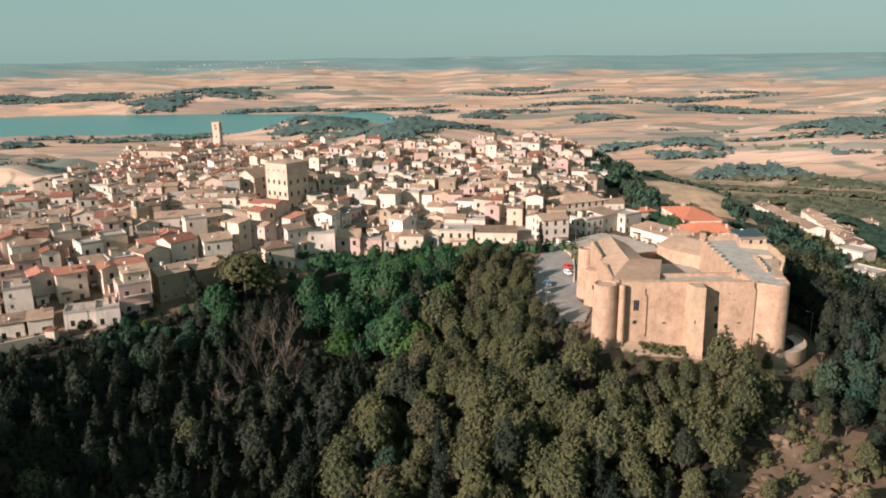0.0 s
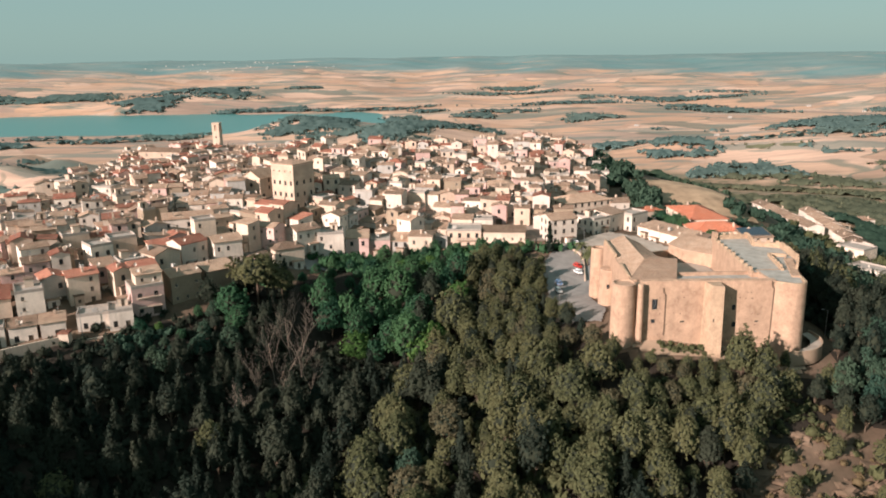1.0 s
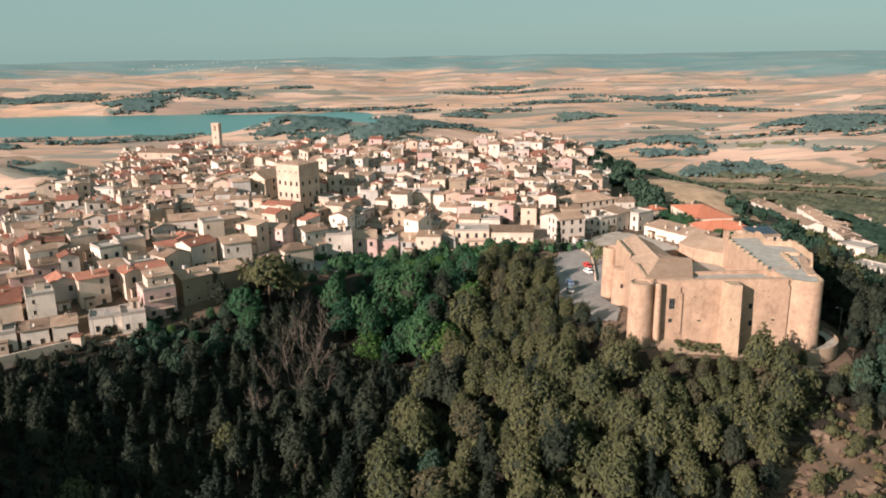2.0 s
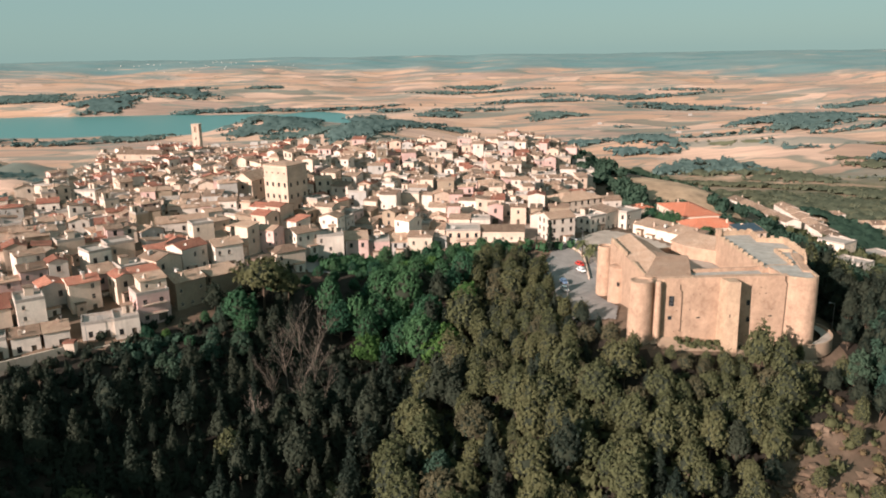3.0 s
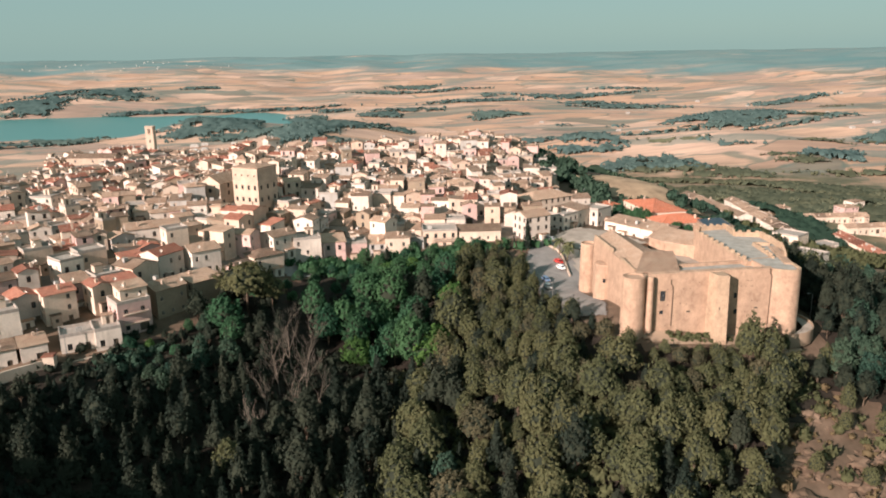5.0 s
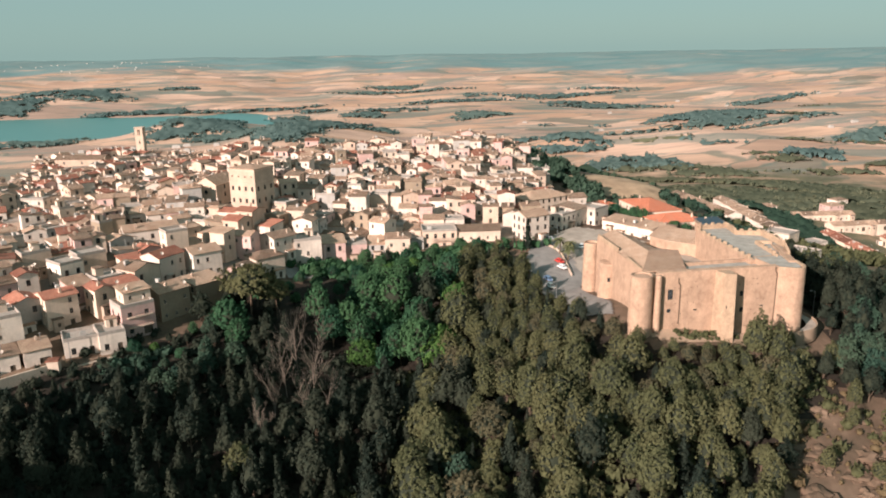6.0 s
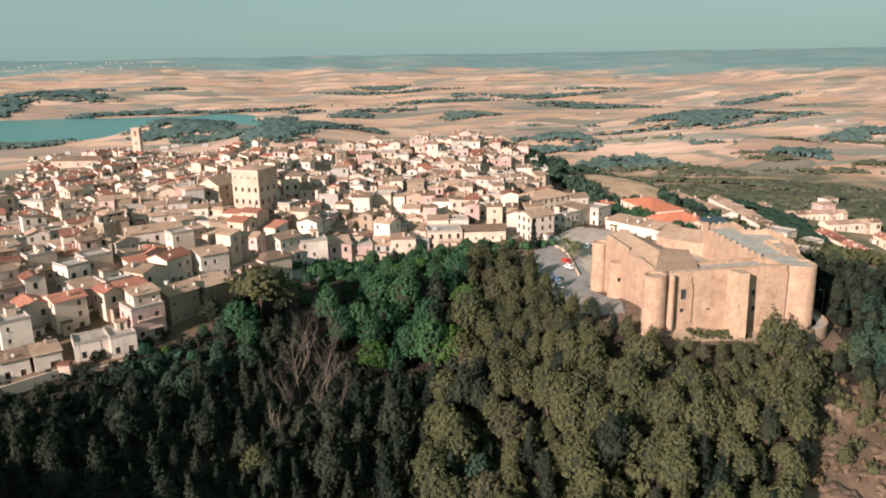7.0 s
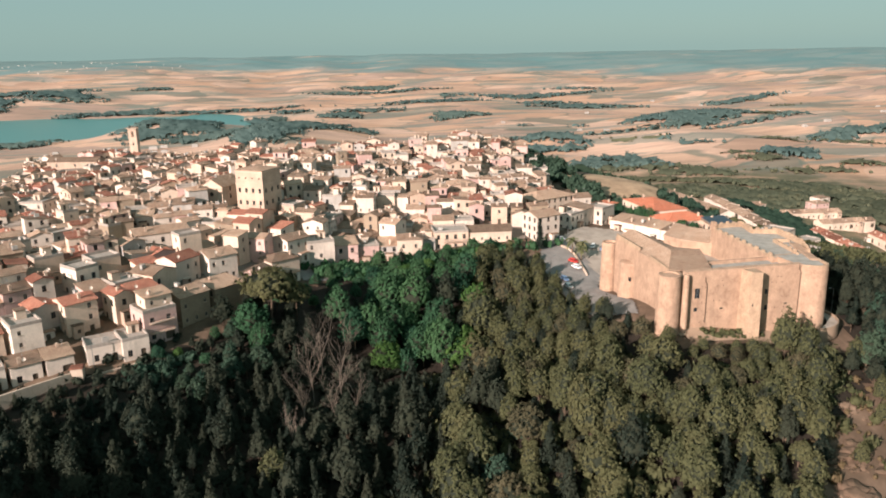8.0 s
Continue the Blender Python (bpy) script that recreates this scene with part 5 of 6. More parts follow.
BROADS = [round_tree(300 + i, 11.0 + i, 4.2 + 0.2 * i, BROAD, "lush green broadleaf tree in the hollow", "broadleaf trees in the hollow", 560, 0.15, 0.50, "broadleaf_tree", 30, 0.65, 0.1) for i in range(4)]
TEALS = [round_tree(330 + i, 9.5, 3.6, TEAL, "blue-green cedar beside the castle", "trees beside the castle", 380, 0.12, 0.46, "cedar", 22, 0.7, 0.35) for i in range(2)]
DEADS = [bare_tree(400 + i, 16.0, "leafless grey dead tree standing in the wood", "dead trees in the ravine") for i in range(3)]
PLANTED = []


def TREE_TOP(x, y):
    """How high the crowns reach below the terrace and the town's edge, where they are kept low."""
    if 36 < x < 92 and y > 138:
        return -0.5 - 0.24 * (y - 140)
    if 2 < x <= 36 and 160 < y < 240:
        return ground_z(x, y) + 11.0 - 0.12 * (x - 2)
    if -50 < x < 10 and y > 215:
        return 1.6 - 0.03 * (y - 215) if x > -26 else -4.2
    if x < -72 and y > 158:
        return -1.0 - 0.2 * (y - 158)
    if 10 <= x < 34 and y > 225:
        return 2.5
    return None


def plant(kinds, x, y, rng, size=None, sink=0.2, free=False):
    t = rng.choice(kinds)
    s = size or rng.uniform(0.72, 1.12)
    top = TREE_TOP(x, y)
    if top is not None and not free:
        s = max(0.35, min(s, (top - ground_z(x, y)) / 12.5))
    m = pose(x, y, ground_z(x, y) - sink, rng.uniform(-3, 3), rng.uniform(-3, 3), rng.uniform(0, 360))
    ob = copy_thing(t, m)
    ob.scale = (s * rng.uniform(0.8, 1.15), s * rng.uniform(0.8, 1.15), s * rng.uniform(0.92, 1.08))
    PLANTED.append((x, y, s))
    return ob


def scatter(rng, kinds, poly, gap, lo, hi, limit, skip=None, tries=6000):
    """Trees over a stretch of ground, no two stems nearer than the gap."""
    xs, ys = [p[0] for p in poly], [p[1] for p in poly]
    n = 0
    for _ in range(tries):
        if n >= limit:
            break
        x, y = rng.uniform(min(xs), max(xs)), rng.uniform(min(ys), max(ys))
        if not inside(x, y, poly) or (skip and skip(x, y)):
            continue
        if any((x - a) ** 2 + (y - b) ** 2 < gap * gap for a, b, _ in PLANTED):
            continue
        plant(rng.choices([k for k, _ in kinds], [w for _, w in kinds])[0], x, y, rng, rng.uniform(lo, hi))
        n += 1


def forest():
    rng = random.Random(5)
    # single trees that stand out
    plant(UMBRELLA, -58.5, 211.5, rng, 1.3, free=True)
    plant(UMBRELLA, -51.5, 213.5, rng, 0.9, free=True)
    plant(PINES, 63.0, 155.2, rng, 1.12, free=True)
    plant(PINES, 67.3, 153.4, rng, 0.98, free=True)
    plant(PINES, 75.6, 160.0, rng, 0.45, free=True)
    plant(TEALS, 86.5, 154.0, rng, 1.0, free=True)
    plant(TEALS, 91.0, 149.5, rng, 0.95, free=True)
    for x, y, s in ((94.5, 156.5, 0.9), (92.5, 161.0, 0.75), (95.5, 161.5, 0.9), (89.5, 157.5, 0.7), (97, 157, 1.0), (94, 152, 0.9), (92.0, 166.5, 0.6)):
        plant(TEALS if s > 0.8 else DARKS, x, y, rng, s)
    for x, y, s in ((98, 163, 0.9), (100, 171, 1.0), (98.5, 151, 0.9), (104, 160, 1.0), (103, 179, 1.15), (97.5, 176, 0.9), (101, 184, 1.2), (104, 170, 1.2), (98, 181, 1.0), (107, 166, 1.1), (95.5, 164, 0.8), (106, 176, 1.2), (98.5, 200, 1.1), (104, 192, 1.2), (99.5, 187, 1.1), (101, 196, 1.1), (105, 152, 0.9)):
        plant(DARKS, x, y, rng, s)
    for x, y, s in ((79.0, 151.0, 0.8), (83.0, 154.5, 0.6), (84.5, 149.0, 0.75), (88.5, 147.0, 0.8), (82.0, 144.0, 0.6), (93.0, 143.0, 0.7), (88.0, 138.5, 0.6), (97.0, 137.0, 0.8), (78.0, 139.0, 0.45), (92.0, 131.0, 0.65), (83.5, 130.0, 0.5), (99.0, 128.0, 0.7)):
        plant(PINES if s < 0.7 else DARKS, x, y, rng, s, free=True)
    for x, y, s in ((44, 160, 0.5), (48, 158.5, 0.45), (52, 158, 0.5), (56, 157, 0.55), (60, 158, 0.4), (50, 155, 0.6), (55, 153.5, 0.65), (46, 156.5, 0.6), (72, 156, 0.5), (76, 156.5, 0.45)):
        plant(PINES, x, y, rng, s * 0.78, free=True)
    for x, y, s in ((89.0, 281, 0.7), (89.0, 290, 0.72), (88.0, 299, 0.75), (89.6, 273, 0.6), (99, 256.5, 0.55), (104, 252, 0.5), (94.5, 257.5, 0.6)):
        plant(BROADS, x, y, rng, s, free=True)
    plant(BRIGHTS, 101.5, 251.5, rng, 0.6, free=True)
    plant(CYPRESS, 35.0, 250.0, rng, 1.1)
    plant(CYPRESS, 38.0, 251.5, rng, 0.8)
    plant(CYPRESS, 30.5, 252.0, rng, 0.85)
    for x, y, s in ((-46, 192, 1.25), (-42, 186, 1.2), (-49, 184, 1.1), (-52, 176, 0.85), (-44, 178, 1.0), (-55, 168, 0.7), (-39, 180, 0.85)):
        plant(DEADS, x, y, rng, s * 1.1, free=True)
    slope = ((-30, 84), (26, 84), (34, 104), (46, 120), (60, 135), (68, 148), (84, 148), (88, 157), (40, 159), (33, 168), (29, 186), (25, 240), (14, 250), (4, 232), (0, 205), (-8, 190), (-22, 150))
    hollow = ((-44, 214), (-26, 194), (-8, 190), (0, 205), (4, 232), (14, 250), (24, 254), (0, 256), (-36, 250), (-44, 238), (-52, 226))
    ravine = ((-132, 120), (-100, 96), (-30, 86), (-22, 150), (-10, 188), (-30, 184), (-48, 196), (-52, 226), (-58, 222), (-70, 207), (-80, 199), (-88, 189), (-100, 182), (-112, 176), (-140, 172))
    east = ((90, 156), (84, 148), (110, 118), (190, 150), (190, 240), (128, 262), (116, 250), (102, 215), (97, 184), (94.5, 170))
    bank = ((-88, 190), (-76, 178), (-62, 186), (-58, 204), (-56, 220), (-62, 216), (-70, 205))
    # mostly darker species here, so leaf colour gives the bank its shade
    scatter(rng, ((BROADS, 1.2), (BRIGHTS, 0.2), (TEALS, 3.5), (DARKS, 3)), bank, 4.2, 0.6, 0.95, 60, lambda x, y: math.hypot(x + 58.5, y - 211.5) < 6)
    scatter(rng, ((BROADS, 7), (BRIGHTS, 1.3), (DARKS, 1.2)), hollow, 5.4, 0.65, 1.3, 130)
    scatter(rng, ((PINES, 3.5), (FIRS, 4), (DARKS, 3)), ((-26, 84), (27, 84), (34, 104), (42, 118), (30, 122), (0, 118), (-20, 126)), 3.9, 0.65, 1.15, 150)
    scatter(rng, ((PINES, 9), (FIRS, 1.4), (DARKS, 1.2), (TEALS, 0.2)), slope, 3.9, 0.5, 1.2, 380)
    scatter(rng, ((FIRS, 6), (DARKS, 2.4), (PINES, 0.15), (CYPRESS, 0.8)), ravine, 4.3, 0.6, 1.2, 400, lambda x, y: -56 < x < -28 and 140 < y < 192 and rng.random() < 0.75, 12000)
    scatter(rng, ((TEALS, 4), (DARKS, 2), (CYPRESS, 1), (PINES, 0.8)), east, 4.0, 0.8, 1.2, 230)
    scatter(rng, ((PINES, 1), (FIRS, 1)), ((36, 84), (110, 84), (110, 118), (84, 148), (66, 147), (50, 126), (40, 110)), 8.0, 0.3, 0.55, 20)


# ---- woods and scrub too far off to count ----
def woodland(name, x, y, rx, ry, turn, gap, r, leaf, label, seed, blades=0, avoid=None):
    """A wood as one mesh with a ragged edge: single leafy crowns near by, a closed uneven canopy far off."""
    rng = random.Random(seed)
    verts, faces = [], []
    c, s = math.cos(radians(turn)), math.sin(radians(turn))

    def place(u, v):
        return x + u * c - v * s, y + u * s + v * c

    def edge(a):
        return 1 + 0.22 * math.sin(3 * a + seed) + 0.13 * math.sin(7 * a + seed * 2) + 0.07 * math.sin(15 * a + seed * 3)

    far = math.hypot(x, y)
    if far > 430:
        step = min(8.0, max(3.2, far / 260))
        nu, nv = int(1.45 * rx / step) + 1, int(1.45 * ry / step) + 1
        index = {}
        gaps = 0.16 if leaf is HAZY_WOODS else 0.14
        us, vs = np.meshgrid(np.arange(-nu, nu + 1) * step, np.arange(-nv, nv + 1) * step, indexing="ij")
        gz = height(x + us * c - vs * s, y + us * s + vs * c)
        for i in range(-nu, nu + 1):
            for j in range(-nv, nv + 1):
                u, v = i * step + rng.uniform(-0.3, 0.3) * step, j * step + rng.uniform(-0.3, 0.3) * step
                q = math.hypot(u / rx, v / ry) / edge(math.atan2(v / ry, u / rx))
                px, py = place(u, v)
                patch = noise.noise(Vector((px / 45, py / 45, seed)))
                if q > 1.0 + 0.22 * patch or patch > 0.62 - gaps or (avoid and avoid(px, py)):
                    continue
                rim = min(1.0, (1.0 + 0.22 * patch - q) * min(rx, ry) / 7)
                bump = 0.35 + 0.75 * rng.random() + 0.4 * noise.noise(Vector((px / 14, py / 14, 3)))
                index[i, j] = len(verts)
                verts.append((px, py, float(gz[i + nu, j + nv]) - 0.6 + r * 1.5 * bump * (0.25 + 0.75 * rim)))
        for (i, j), k in index.items():
            ring = [index.get(p) for p in ((i, j), (i + 1, j), (i + 1, j + 1), (i, j + 1))]
            if None not in ring:
                faces.append(tuple(ring))
    n = int(math.pi * rx * ry / (gap * gap)) if far <= 430 else int(math.pi * rx * ry / (gap * gap) * 0.3)
    for _ in range(n):
        a, q = rng.uniform(0, 6.2832), math.sqrt(rng.random())
        if far > 430 and rng.random() < 0.5:
            q = rng.uniform(0.88, 1.12)
        px, py = place(rx * q * edge(a) * math.cos(a), ry * q * edge(a) * math.sin(a))
        if avoid and avoid(px, py):
            continue
        k = r * rng.uniform(0.55, 1.25) * (0.75 if far > 430 else 1.0)
        leaf_clump(verts, faces, rng, (px, py, ground_z(px, py) + k * 0.75), k, blades, k * 0.6, 0.85)
        crown_core(verts, faces, rng, (px, py, ground_z(px, py) + k * 0.7), k * 0.8, 0.85)
    ob = new(name, mesh_of(name, verts, faces, (leaf,), None, True))
    return tagged(ob, label, "woodland", kind="stuff")


def rocks(name, x, y, rx, ry, n, seed, label):
    """Eroded lumps of earth and stone, one mesh."""
    rng = random.Random(seed)
    verts, faces = [], []
    ico = bmesh.new()
    bmesh.ops.create_icosphere(ico, subdivisions=3, radius=1.0)
    iv = [v.co.copy() for v in ico.verts]
    fi = [tuple(v.index for v in f.verts) for f in ico.faces]
    ico.free()
    for _ in range(n):
        a, q = rng.uniform(0, 6.2832), math.sqrt(rng.random())
        px, py = x + rx * q * math.cos(a), y + ry * q * math.sin(a)
        k = 0.4 + 3.2 * rng.random() ** 2.2
        z = ground_z(px, py)
        i = len(verts)
        off = Vector((rng.uniform(0, 99), rng.uniform(0, 99), 0))
        for p in iv:
            j = k * (1 + 0.7 * noise.noise(p * 1.5 + off) + 0.35 * noise.noise(p * 4.0 + off))
            verts.append((px + p.x * j * 1.3, py + p.y * j, z - 0.25 * k + p.z * j * 0.62))
        faces.extend([tuple(i + t for t in f) for f in fi])
    ob = new(name, mesh_of(name, verts, faces, (GROUND,)))
    return tagged(ob, label, "rocks", kind="stuff")


def woods():
    rocks("earth_bank", 68, 136, 20, 9, 26, 41, "eroded lumps of reddish earth and rock on the slope")
    rocks("earth_bank", 60, 122, 24, 12, 34, 42, "eroded lumps of reddish earth and rock on the slope")
    near = "green scrub and trees filling the valley"
    far = "dark wood among the straw-coloured fields"
    house_near = lambda px, py: any(math.hypot(px - tx, py - ty) < tr + 1.5 for tx, ty, tr in TAKEN if tx > 60)
    woodland("scrub", 72, 134, 26, 16, 10, 3.6, 0.6, SCRUB, "dry brown scrub on the bare slope", 20, 16)
    woodland("scrub", 80, 130, 26, 18, 20, 7.0, 1.5, PINE, "low green bushes on the bare slope", 35, 26)
    woodland("scrub", 78, 128, 28, 22, 20, 6.0, 1.3, SCRUB, "dry brown scrub on the bare slope", 36, 26)
    woodland("scrub", 55, 165.2, 11, 1.3, -5, 1.1, 0.75, PINE, "low green bushes along the castle's foot", 21, 26)
    # dark bushes added for the black shade between conifers and dead trees
    woodland("undergrowth", -60, 150, 60, 50, 30, 2.6, 1.3, FIR, "added dark undergrowth standing for shade between the conifers", 22, 16)
    woodland("undergrowth", -37, 190, 15, 13, 20, 2.2, 1.6, FIR, "added dark bushes standing for shade round the dead trees", 39, 22)
    woodland("undergrowth", 0, 132, 42, 54, 10, 2.3, 1.5, PINE, "low scrub between the pines", 23, 16)
    woodland("undergrowth", 14, 215, 14, 40, -8, 2.6, 1.5, PINE, "low scrub between the pines", 24, 16)
    woodland("undergrowth", 60, 150, 26, 7, 4, 2.0, 1.0, PINE, "low scrub between the pines", 25, 14)
    woodland("undergrowth", -8, 249, 44, 6, 4, 2.2, 1.9, BROAD, "leafy bushes below the front row of houses", 26, 26, lambda px, py: any(math.hypot(px - tx, py - ty) < tr for tx, ty, tr in TAKEN))
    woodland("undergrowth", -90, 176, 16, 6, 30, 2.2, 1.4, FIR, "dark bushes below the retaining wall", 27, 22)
    woodland("undergrowth", -86, 187, 12, 3, 24, 2.2, 1.5, TEAL, "leafy bushes below the lowest houses", 38, 40)
    # the darker blue-green leaves put the hillside's shadow into the colour
    woodland("hillside_trees", 92, 402, 14, 26, -10, 4.2, 3.2, TEAL, "dark green trees on the steep side of the town", 1, 60)
    woodland("hillside_trees", 103, 352, 12, 26, 8, 4.4, 3.0, TEAL, "dark green trees on the steep side of the town", 2, 60, house_near)
    woodland("hillside_trees", 92, 318, 16, 9, 0, 4.2, 2.8, TEAL, "dark green trees behind the school", 3, 60, house_near)
    woodland("hillside_trees", 91, 274, 4, 12, 0, 3.4, 2.6, TEAL, "dark green trees in front of the school", 37, 70)
    woodland("hillside_trees", 84, 290, 5, 8, 0, 3.6, 2.6, TEAL, "dark green trees beside the school", 4, 70, house_near)
    woodland("hillside_trees", 91, 246, 8, 5, -30, 3.4, 2.2, TEAL, "green trees behind the castle", 6, 60, house_near)
    woodland("valley_trees", 150, 290, 34, 60, 10, 5.0, 3.0, TEAL, near, 5, 55, house_near)
    woodland("valley_trees", 181, 385, 6, 45, -4, 5.0, 1.9, TEAL, near, 7, 50, house_near)
    woodland("valley_trees", 212, 330, 40, 40, 0, 5.4, 3.0, PINE, near, 8, 50, house_near)
    woodland("valley_trees", 250, 420, 26, 60, -15, 5.8, 3.0, TEAL, near, 9, 45, house_near)
    woodland("valley_trees", 150, 470, 26, 60, 10, 5.6, 3.2, TEAL, near, 10, 45, house_near)
    woodland("valley_trees", 440, 612, 90, 30, 20, 8.5, 3.4, HAZY_VALLEY, near, 29, 26)
    woodland("valley_trees", 350, 560, 60, 30, 10, 8.5, 3.2, HAZY_VALLEY, near, 28, 28, house_near)
    woodland("valley_trees", 262, 398, 10, 40, -6, 6.0, 2.2, TEAL, near, 32, 40, house_near)
    woodland("valley_trees", 320, 395, 14, 40, -6, 6.0, 2.4, TEAL, near, 33, 40, house_near)
    woodland("undergrowth", 112, 190, 20, 48, 6, 2.6, 1.9, FIR, "dark undergrowth beside the castle", 34, 20)
    woodland("valley_trees", 260, 540, 120, 42, 15, 9.0, 3.4, HAZY_VALLEY, near, 11, 34, house_near)
    woodland("valley_trees", 300, 290, 60, 60, 0, 8.0, 3.4, PINE, near, 12, 36, house_near)
    woodland("valley_trees", 400, 480, 90, 70, 30, 9.5, 3.6, HAZY_VALLEY, near, 13, 30, house_near)
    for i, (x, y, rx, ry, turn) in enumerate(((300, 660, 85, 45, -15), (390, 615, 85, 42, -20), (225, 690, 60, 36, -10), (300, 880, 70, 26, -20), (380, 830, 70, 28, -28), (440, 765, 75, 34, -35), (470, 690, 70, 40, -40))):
        woodland("valley_trees", x, y, rx, ry, turn, 8.0, 3.6, HAZY_VALLEY, near, 220 + i, 16)
    woodland("valley_trees", -330, 560, 90, 60, 20, 13.0, 3.6, HAZY_VALLEY, "scrub and trees in the western gullies", 18, 18)
    woodland("valley_trees", -420, 820, 110, 60, -10, 14.0, 3.8, HAZY_WOODS, "scrub and trees in the western gullies", 19, 18)
    dry = lambda px, py: float(lake_shape(px, py)) < 1.03
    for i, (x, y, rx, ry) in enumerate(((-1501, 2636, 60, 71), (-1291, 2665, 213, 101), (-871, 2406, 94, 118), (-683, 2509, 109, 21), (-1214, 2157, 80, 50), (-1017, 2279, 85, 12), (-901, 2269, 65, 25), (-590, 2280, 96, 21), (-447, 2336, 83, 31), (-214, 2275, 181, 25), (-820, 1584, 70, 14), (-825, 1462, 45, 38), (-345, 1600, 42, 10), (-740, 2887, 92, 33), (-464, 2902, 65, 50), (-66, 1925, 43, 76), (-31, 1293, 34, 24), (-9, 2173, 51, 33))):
        woodland("far_wood", x, y, rx, ry, 3, 10.0, 6.5, HAZY_WOODS, far, 110 + i, 10, dry)
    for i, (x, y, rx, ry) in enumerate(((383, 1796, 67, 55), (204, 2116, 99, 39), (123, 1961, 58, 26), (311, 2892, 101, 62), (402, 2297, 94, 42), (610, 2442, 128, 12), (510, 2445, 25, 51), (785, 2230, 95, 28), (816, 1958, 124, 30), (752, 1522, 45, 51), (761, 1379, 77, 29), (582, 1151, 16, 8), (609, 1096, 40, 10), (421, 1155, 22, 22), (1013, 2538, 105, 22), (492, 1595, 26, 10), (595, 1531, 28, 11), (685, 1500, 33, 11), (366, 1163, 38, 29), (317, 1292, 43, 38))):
        woodland("far_wood", x, y, rx, ry, -18, 9.5, 6.0, HAZY_WOODS, far, 140 + i, 10)
    for i, (x, y, rx, ry) in enumerate(((416, 981, 47, 31), (471, 954, 34, 24), (420, 971, 46, 28), (495, 905, 51, 29), (636, 959, 35, 23), (617, 870, 42, 22), (547, 1170, 64, 8), (610, 1004, 23, 8), (646, 1000, 42, 8), (878, 1074, 70, 11), (769, 1102, 44, 12), (978, 1524, 111, 74), (1300, 1799, 55, 13), (1312, 1992, 46, 12), (835, 1103, 39, 10), (672, 852, 27, 18), (743, 884, 32, 25))):
        woodland("valley_scrub", x, y, rx, ry, -24, 7.0, 3.6, HAZY_VALLEY, "dull green scrub wood on the valley side", 170 + i, 12)
    for i, (x, y, rx, ry) in enumerate(((-540, 1000, 60, 14), (-610, 1075, 60, 12), (-690, 1070, 30, 20), (-560, 900, 40, 20), (-470, 1000, 30, 14), (-620, 950, 20, 30))):
        woodland("gully_scrub", x, y, rx, ry, 20, 8.0, 3.6, HAZY_WOODS, "dark scrub in the eroded western gullies", 200 + i, 12)
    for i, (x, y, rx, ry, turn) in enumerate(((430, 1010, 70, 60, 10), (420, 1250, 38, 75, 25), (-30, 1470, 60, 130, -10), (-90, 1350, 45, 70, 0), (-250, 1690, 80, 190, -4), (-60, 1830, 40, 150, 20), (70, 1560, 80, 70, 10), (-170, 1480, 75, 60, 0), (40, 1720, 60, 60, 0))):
        woodland("far_wood", x, y, rx, ry, turn, 7.0, 5.0, HAZY_WOODS, far, 30 + i, 13)
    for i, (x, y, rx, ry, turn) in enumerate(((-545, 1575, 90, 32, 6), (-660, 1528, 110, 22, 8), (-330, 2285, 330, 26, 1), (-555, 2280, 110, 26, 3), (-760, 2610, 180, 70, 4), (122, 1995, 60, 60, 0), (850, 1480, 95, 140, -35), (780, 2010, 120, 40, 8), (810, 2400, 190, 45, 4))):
        woodland("far_wood", x, y, rx, ry, turn, 8.5, 6.0, HAZY_WOODS, far, 50 + i, 12)
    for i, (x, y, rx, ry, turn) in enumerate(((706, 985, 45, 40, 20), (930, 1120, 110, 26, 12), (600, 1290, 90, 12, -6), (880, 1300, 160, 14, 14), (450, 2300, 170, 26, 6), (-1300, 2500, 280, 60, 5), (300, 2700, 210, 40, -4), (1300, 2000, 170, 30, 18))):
        woodland("far_wood", x, y, rx, ry, turn, 8.5, 6.0, HAZY_WOODS, far, 70 + i, 12)


def far_buildings(name, x, y, rx, ry, n, lo, hi, seed, label):
    """White buildings on the far plain, greyed for haze, a few at a time, as one mesh."""
    rng = random.Random(seed)
    bm = bmesh.new()
    for _ in range(n):
        a, q = rng.uniform(0, 6.2832), math.sqrt(rng.random())
        px, py = x + rx * q * math.cos(a), y + ry * q * math.sin(a)
        w, d, h = rng.uniform(lo, hi), rng.uniform(lo, hi) * 0.6, rng.uniform(0.35, 0.6) * lo
        z = ground_z(px, py)
        box(bm, px - w / 2, px + w / 2, py - d / 2, py + d / 2, z - 3, z + h)
        box(bm, px - w / 2 - 0.4, px + w / 2 + 0.4, py - d / 2 - 0.4, py + d / 2 + 0.4, z + h, z + h + 1.5, d * 0.3)
    me = bpy.data.meshes.new(name)
    bm.to_mesh(me)
    bm.free()
    me.materials.append(GREY)
    return tagged(new(name, me), label, "buildings", kind="stuff")


far_buildings("distant_town", -1000, 4000, 520, 330, 30, 4, 8, 81, "pale town far off on the horizon plateau")
far_buildings("farmsteads", 700, 1750, 900, 700, 18, 6, 14, 82, "scattered pale farm buildings among the fields")
far_buildings("farmsteads", -300, 1330, 130, 90, 12, 7, 16, 83, "pale farm buildings below the town")
woods()
forest()
for proto in (*PINES, *DARKS, *FIRS, *CYPRESS, *BROADS, *BRIGHTS, *TEALS, *DEADS, *UMBRELLA):
    for o in (*proto.children_recursive, proto):
        bpy.data.objects.remove(o)


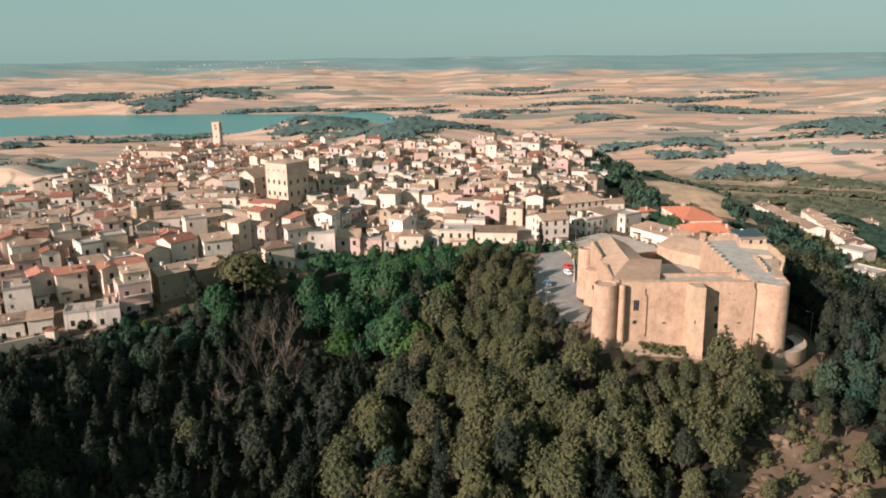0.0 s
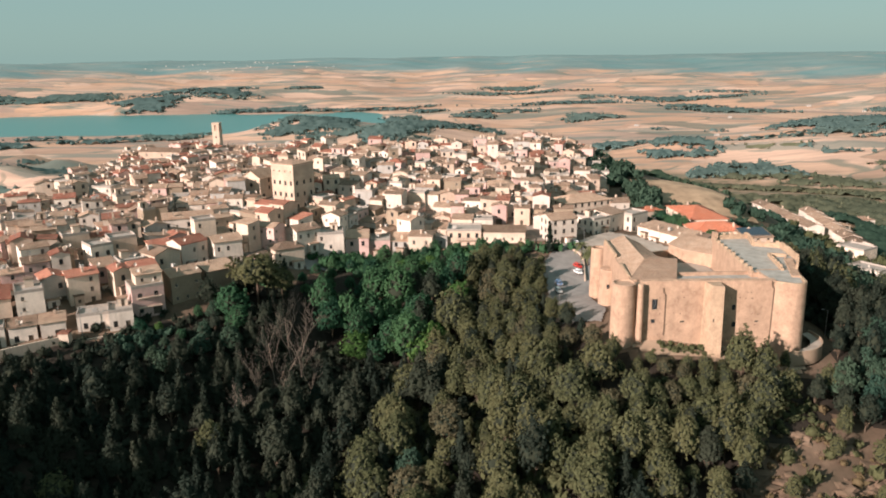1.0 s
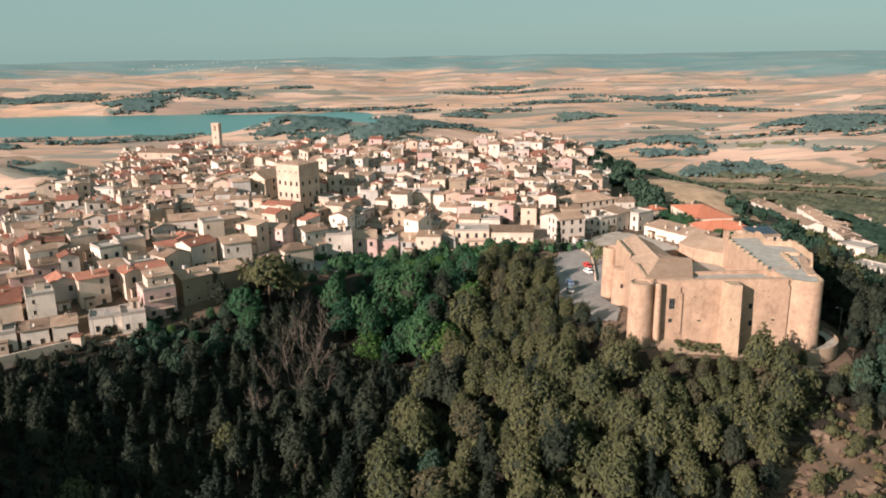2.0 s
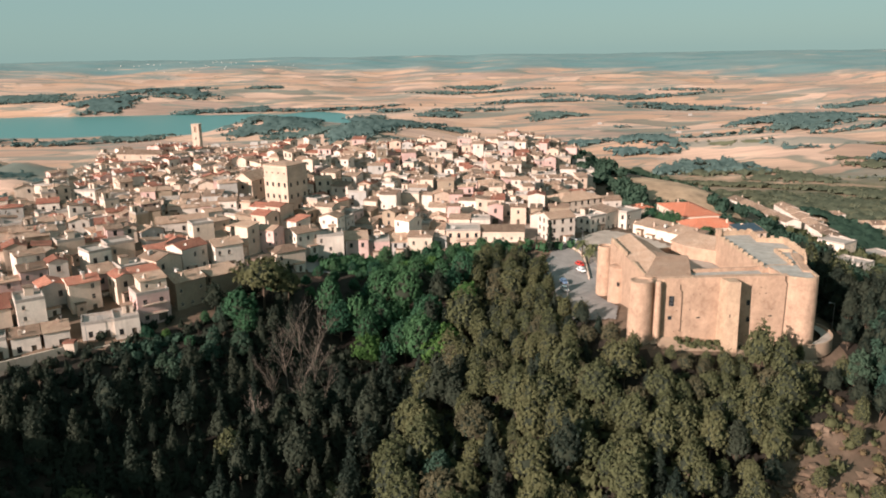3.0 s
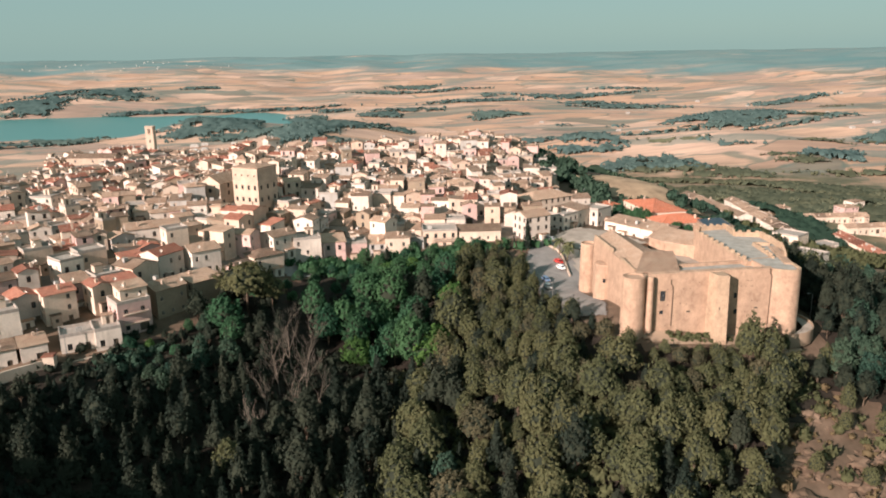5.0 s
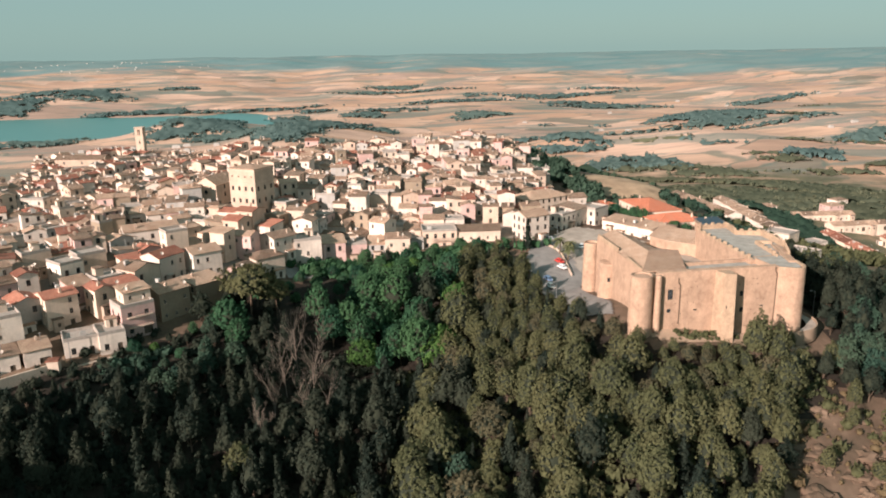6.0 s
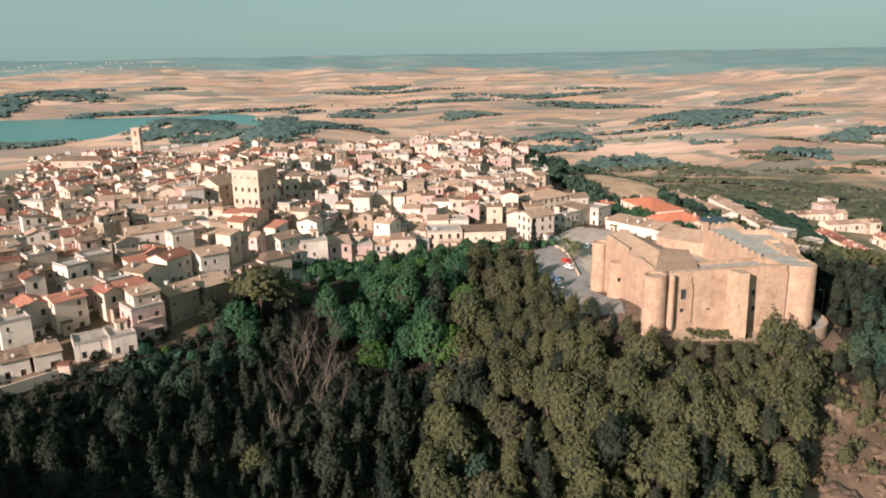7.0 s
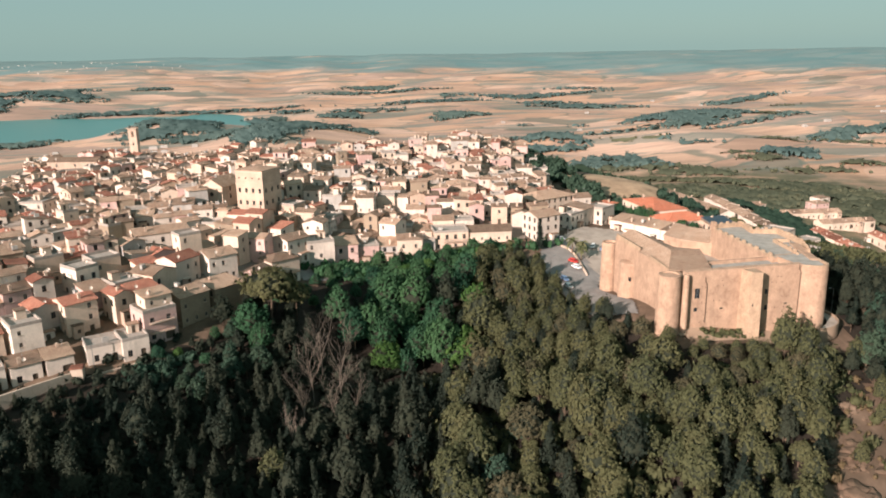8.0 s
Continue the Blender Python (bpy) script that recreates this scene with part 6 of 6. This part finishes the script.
# ---- the road: cars, palms, lamps ----
def car(x, y, z, turn, paint, label):
    c = thing("car", pose(x, y, z, 0, 0, turn), label, "car", "parked cars")
    bm = bmesh.new()
    box(bm, -0.85, 0.85, -2.0, 2.0, 0.32, 0.85, 0.05)
    bmesh.ops.bevel(bm, geom=bm.edges[:], offset=0.1, segments=2, affect="EDGES")
    box(bm, -0.76, 0.76, -1.25, 1.35, 0.82, 1.44, 0.22)
    part("body", bm, paint, c)
    for y0, y1 in ((-1.22, -1.06), (1.2, 1.36)):
        part("windscreen", block(-0.6, 0.6, y0, y1, 0.9, 1.32, 0.05), GLASS, c)
    for s in (-1, 1):
        part("side_window", block(s * 0.74 - 0.05, s * 0.74 + 0.05, -0.95, 1.05, 0.92, 1.3), GLASS, c)
        part("headlight", block(s * 0.6 - 0.16, s * 0.6 + 0.16, -2.02, -1.93, 0.58, 0.72), WHITE, c)
        for y0 in (-1.25, 1.25):
            bm = lathe([(0.31, -0.1), (0.33, -0.06), (0.33, 0.06), (0.31, 0.1)], 16)
            bmesh.ops.rotate(bm, verts=bm.verts[:], cent=(0, 0, 0), matrix=Matrix.Rotation(radians(90), 3, "Y"))
            bmesh.ops.translate(bm, verts=bm.verts[:], vec=(s * 0.8, y0, 0.33))
            part("wheel", bm, SHUTTER, c)
    return c


PAINT_RED = plain("red_car_paint", (0.55, 0.05, 0.04), 0.3, vary=0.95)
PAINT_WHITE = plain("white_car_paint", (0.8, 0.8, 0.8), 0.3, vary=0.95)
PAINT_GREY = plain("grey_car_paint", (0.2, 0.22, 0.24), 0.3, vary=0.95)
PAINT_BLUE = plain("blue_car_paint", (0.12, 0.2, 0.32), 0.3, vary=0.95)
for x, y, turn, paint, label in ((41.4, 232.4, 14, PAINT_WHITE, "white hatchback on the road beside the castle"), (42.2, 237.4, 14, PAINT_RED, "red hatchback parked on the road beside the castle"),
                                 (32.4, 217.5, 4, PAINT_WHITE, "white car parked at the wood's edge"), (33.6, 223.6, 6, PAINT_BLUE, "blue car parked under the trees"),
                                 (45.6, 258.0, 60, PAINT_GREY, "dark grey car in front of the white townhouse"), (51.5, 252.0, -30, PAINT_GREY, "dark grey car in the square"), (54.5, 249.0, -30, PAINT_WHITE, "white car in the square"),
                                 (57.0, 246.0, -32, PAINT_BLUE, "blue car in the square"), (-35.0, 247.0, -62, PAINT_GREY, "dark grey car parked on the lane below the houses")):
    car(x, y, ground_z(x, y) + 0.58, turn, paint, label)


def palm(x, y, h, seed):
    rng = random.Random(seed)
    p = thing("palm_tree", pose(x, y, ground_z(x, y) + 0.3), "date palm with a grey trunk beside the road", "palm tree", "palms by the square")
    part("trunk", lathe([(0.34, -0.6), (0.27, 0.6), (0.23, h * 0.6), (0.26, h - 0.3), (0.34, h)], 10), BARK, p)
    verts, faces = [], []
    for i in range(34):
        a, lift = rng.uniform(0, 6.2832), rng.uniform(-0.5, 1.15)
        d = Vector((math.cos(a), math.sin(a), 0))
        side = Vector((-d.y, d.x, 0))
        l = rng.uniform(2.3, 3.1)
        last = None
        for k in range(6):
            t = k / 5
            c = Vector((0, 0, h)) + d * l * t * math.cos(lift * 0.6) + Vector((0, 0, l * (t * math.sin(lift) - 0.75 * t * t)))
            w = 0.34 * math.sin(math.pi * min(1, t * 0.85 + 0.12))
            i0 = len(verts)
            verts.extend([c - side * w - Vector((0, 0, 0.14)), c, c + side * w - Vector((0, 0, 0.14))])
            if last is not None:
                faces.extend([(last, last + 1, i0 + 1, i0), (last + 1, last + 2, i0 + 2, i0 + 1)])
            last = i0
    attach("fronds", mesh_of("fronds", verts, faces, (PALM,)), p)


PALM = foliage("palm_fronds", (0.09, 0.10, 0.05), (0.17, 0.18, 0.09), (0.2, 0.19, 0.1))
for i, (x, y, h) in enumerate(((45.0, 245.0, 5.2), (48.2, 244.2, 4.4), (46.0, 239.5, 4.6))):
    palm(x, y, h, 600 + i)


def kerb_wall():
    k = thing("kerb_wall", pose(0, 0, 0), "low curved stone wall between the road and the palms", "wall")
    pts = ((43.7, 252.5), (45.4, 249.0), (45.6, 243.5), (44.6, 237.0), (42.6, 226.0))
    for a, b in zip(pts, pts[1:]):
        part("wall_section", wall_run(b, a, 0.4, ground_z(*b) - 1.0, ground_z(*b) + 1.1, ground_z(*a) + 1.1), SAND, k)


kerb_wall()


def street_lamp(x, y, turn):
    s = thing("street_lamp", pose(x, y, ground_z(x, y), 0, 0, turn), "slim grey metal street lamp with one arm", "street lamp", "street lamps")
    part("pole", lathe([(0.12, -0.3), (0.08, 3.0), (0.06, 7.0)], 10), METAL, s)
    bm = bmesh.new()
    limb(bm, (0, 0, 6.9), (1.3, 0, 7.3), 0.045, 0.035)
    part("arm", bm, METAL, s)
    part("lantern", block(1.0, 1.7, -0.14, 0.14, 7.2, 7.36, 0.03), METAL, s)


for x, y, turn in ((31.0, 208.0, 0), (30.5, 228.0, 0), (93.5, 176.0, 180), (-36.0, 251.0, 90), (48.5, 258.0, 200), (-100.0, 188.0, 90)):
    street_lamp(x, y, turn)


def solar_array(x, y, z, turn, tilt):
    """Blue panels in two rows on a low steel frame."""
    a = thing("solar_array", pose(x, y, z, tilt, 0, turn), "dark blue solar panels on the school's annexe roof", "solar panels")
    part("frame", block(-4.9, 4.9, -3.7, 3.7, -0.3, 0.08), METAL, a)
    for i in range(7):
        for j in range(2):
            part("panel", block(-4.8 + i * 1.38, -3.48 + i * 1.38, -3.6 + j * 3.65, -0.05 + j * 3.65, 0.08, 0.13), SOLAR, a)


solar_array(109.5, 258.0, 1.42, 2, 8.8)
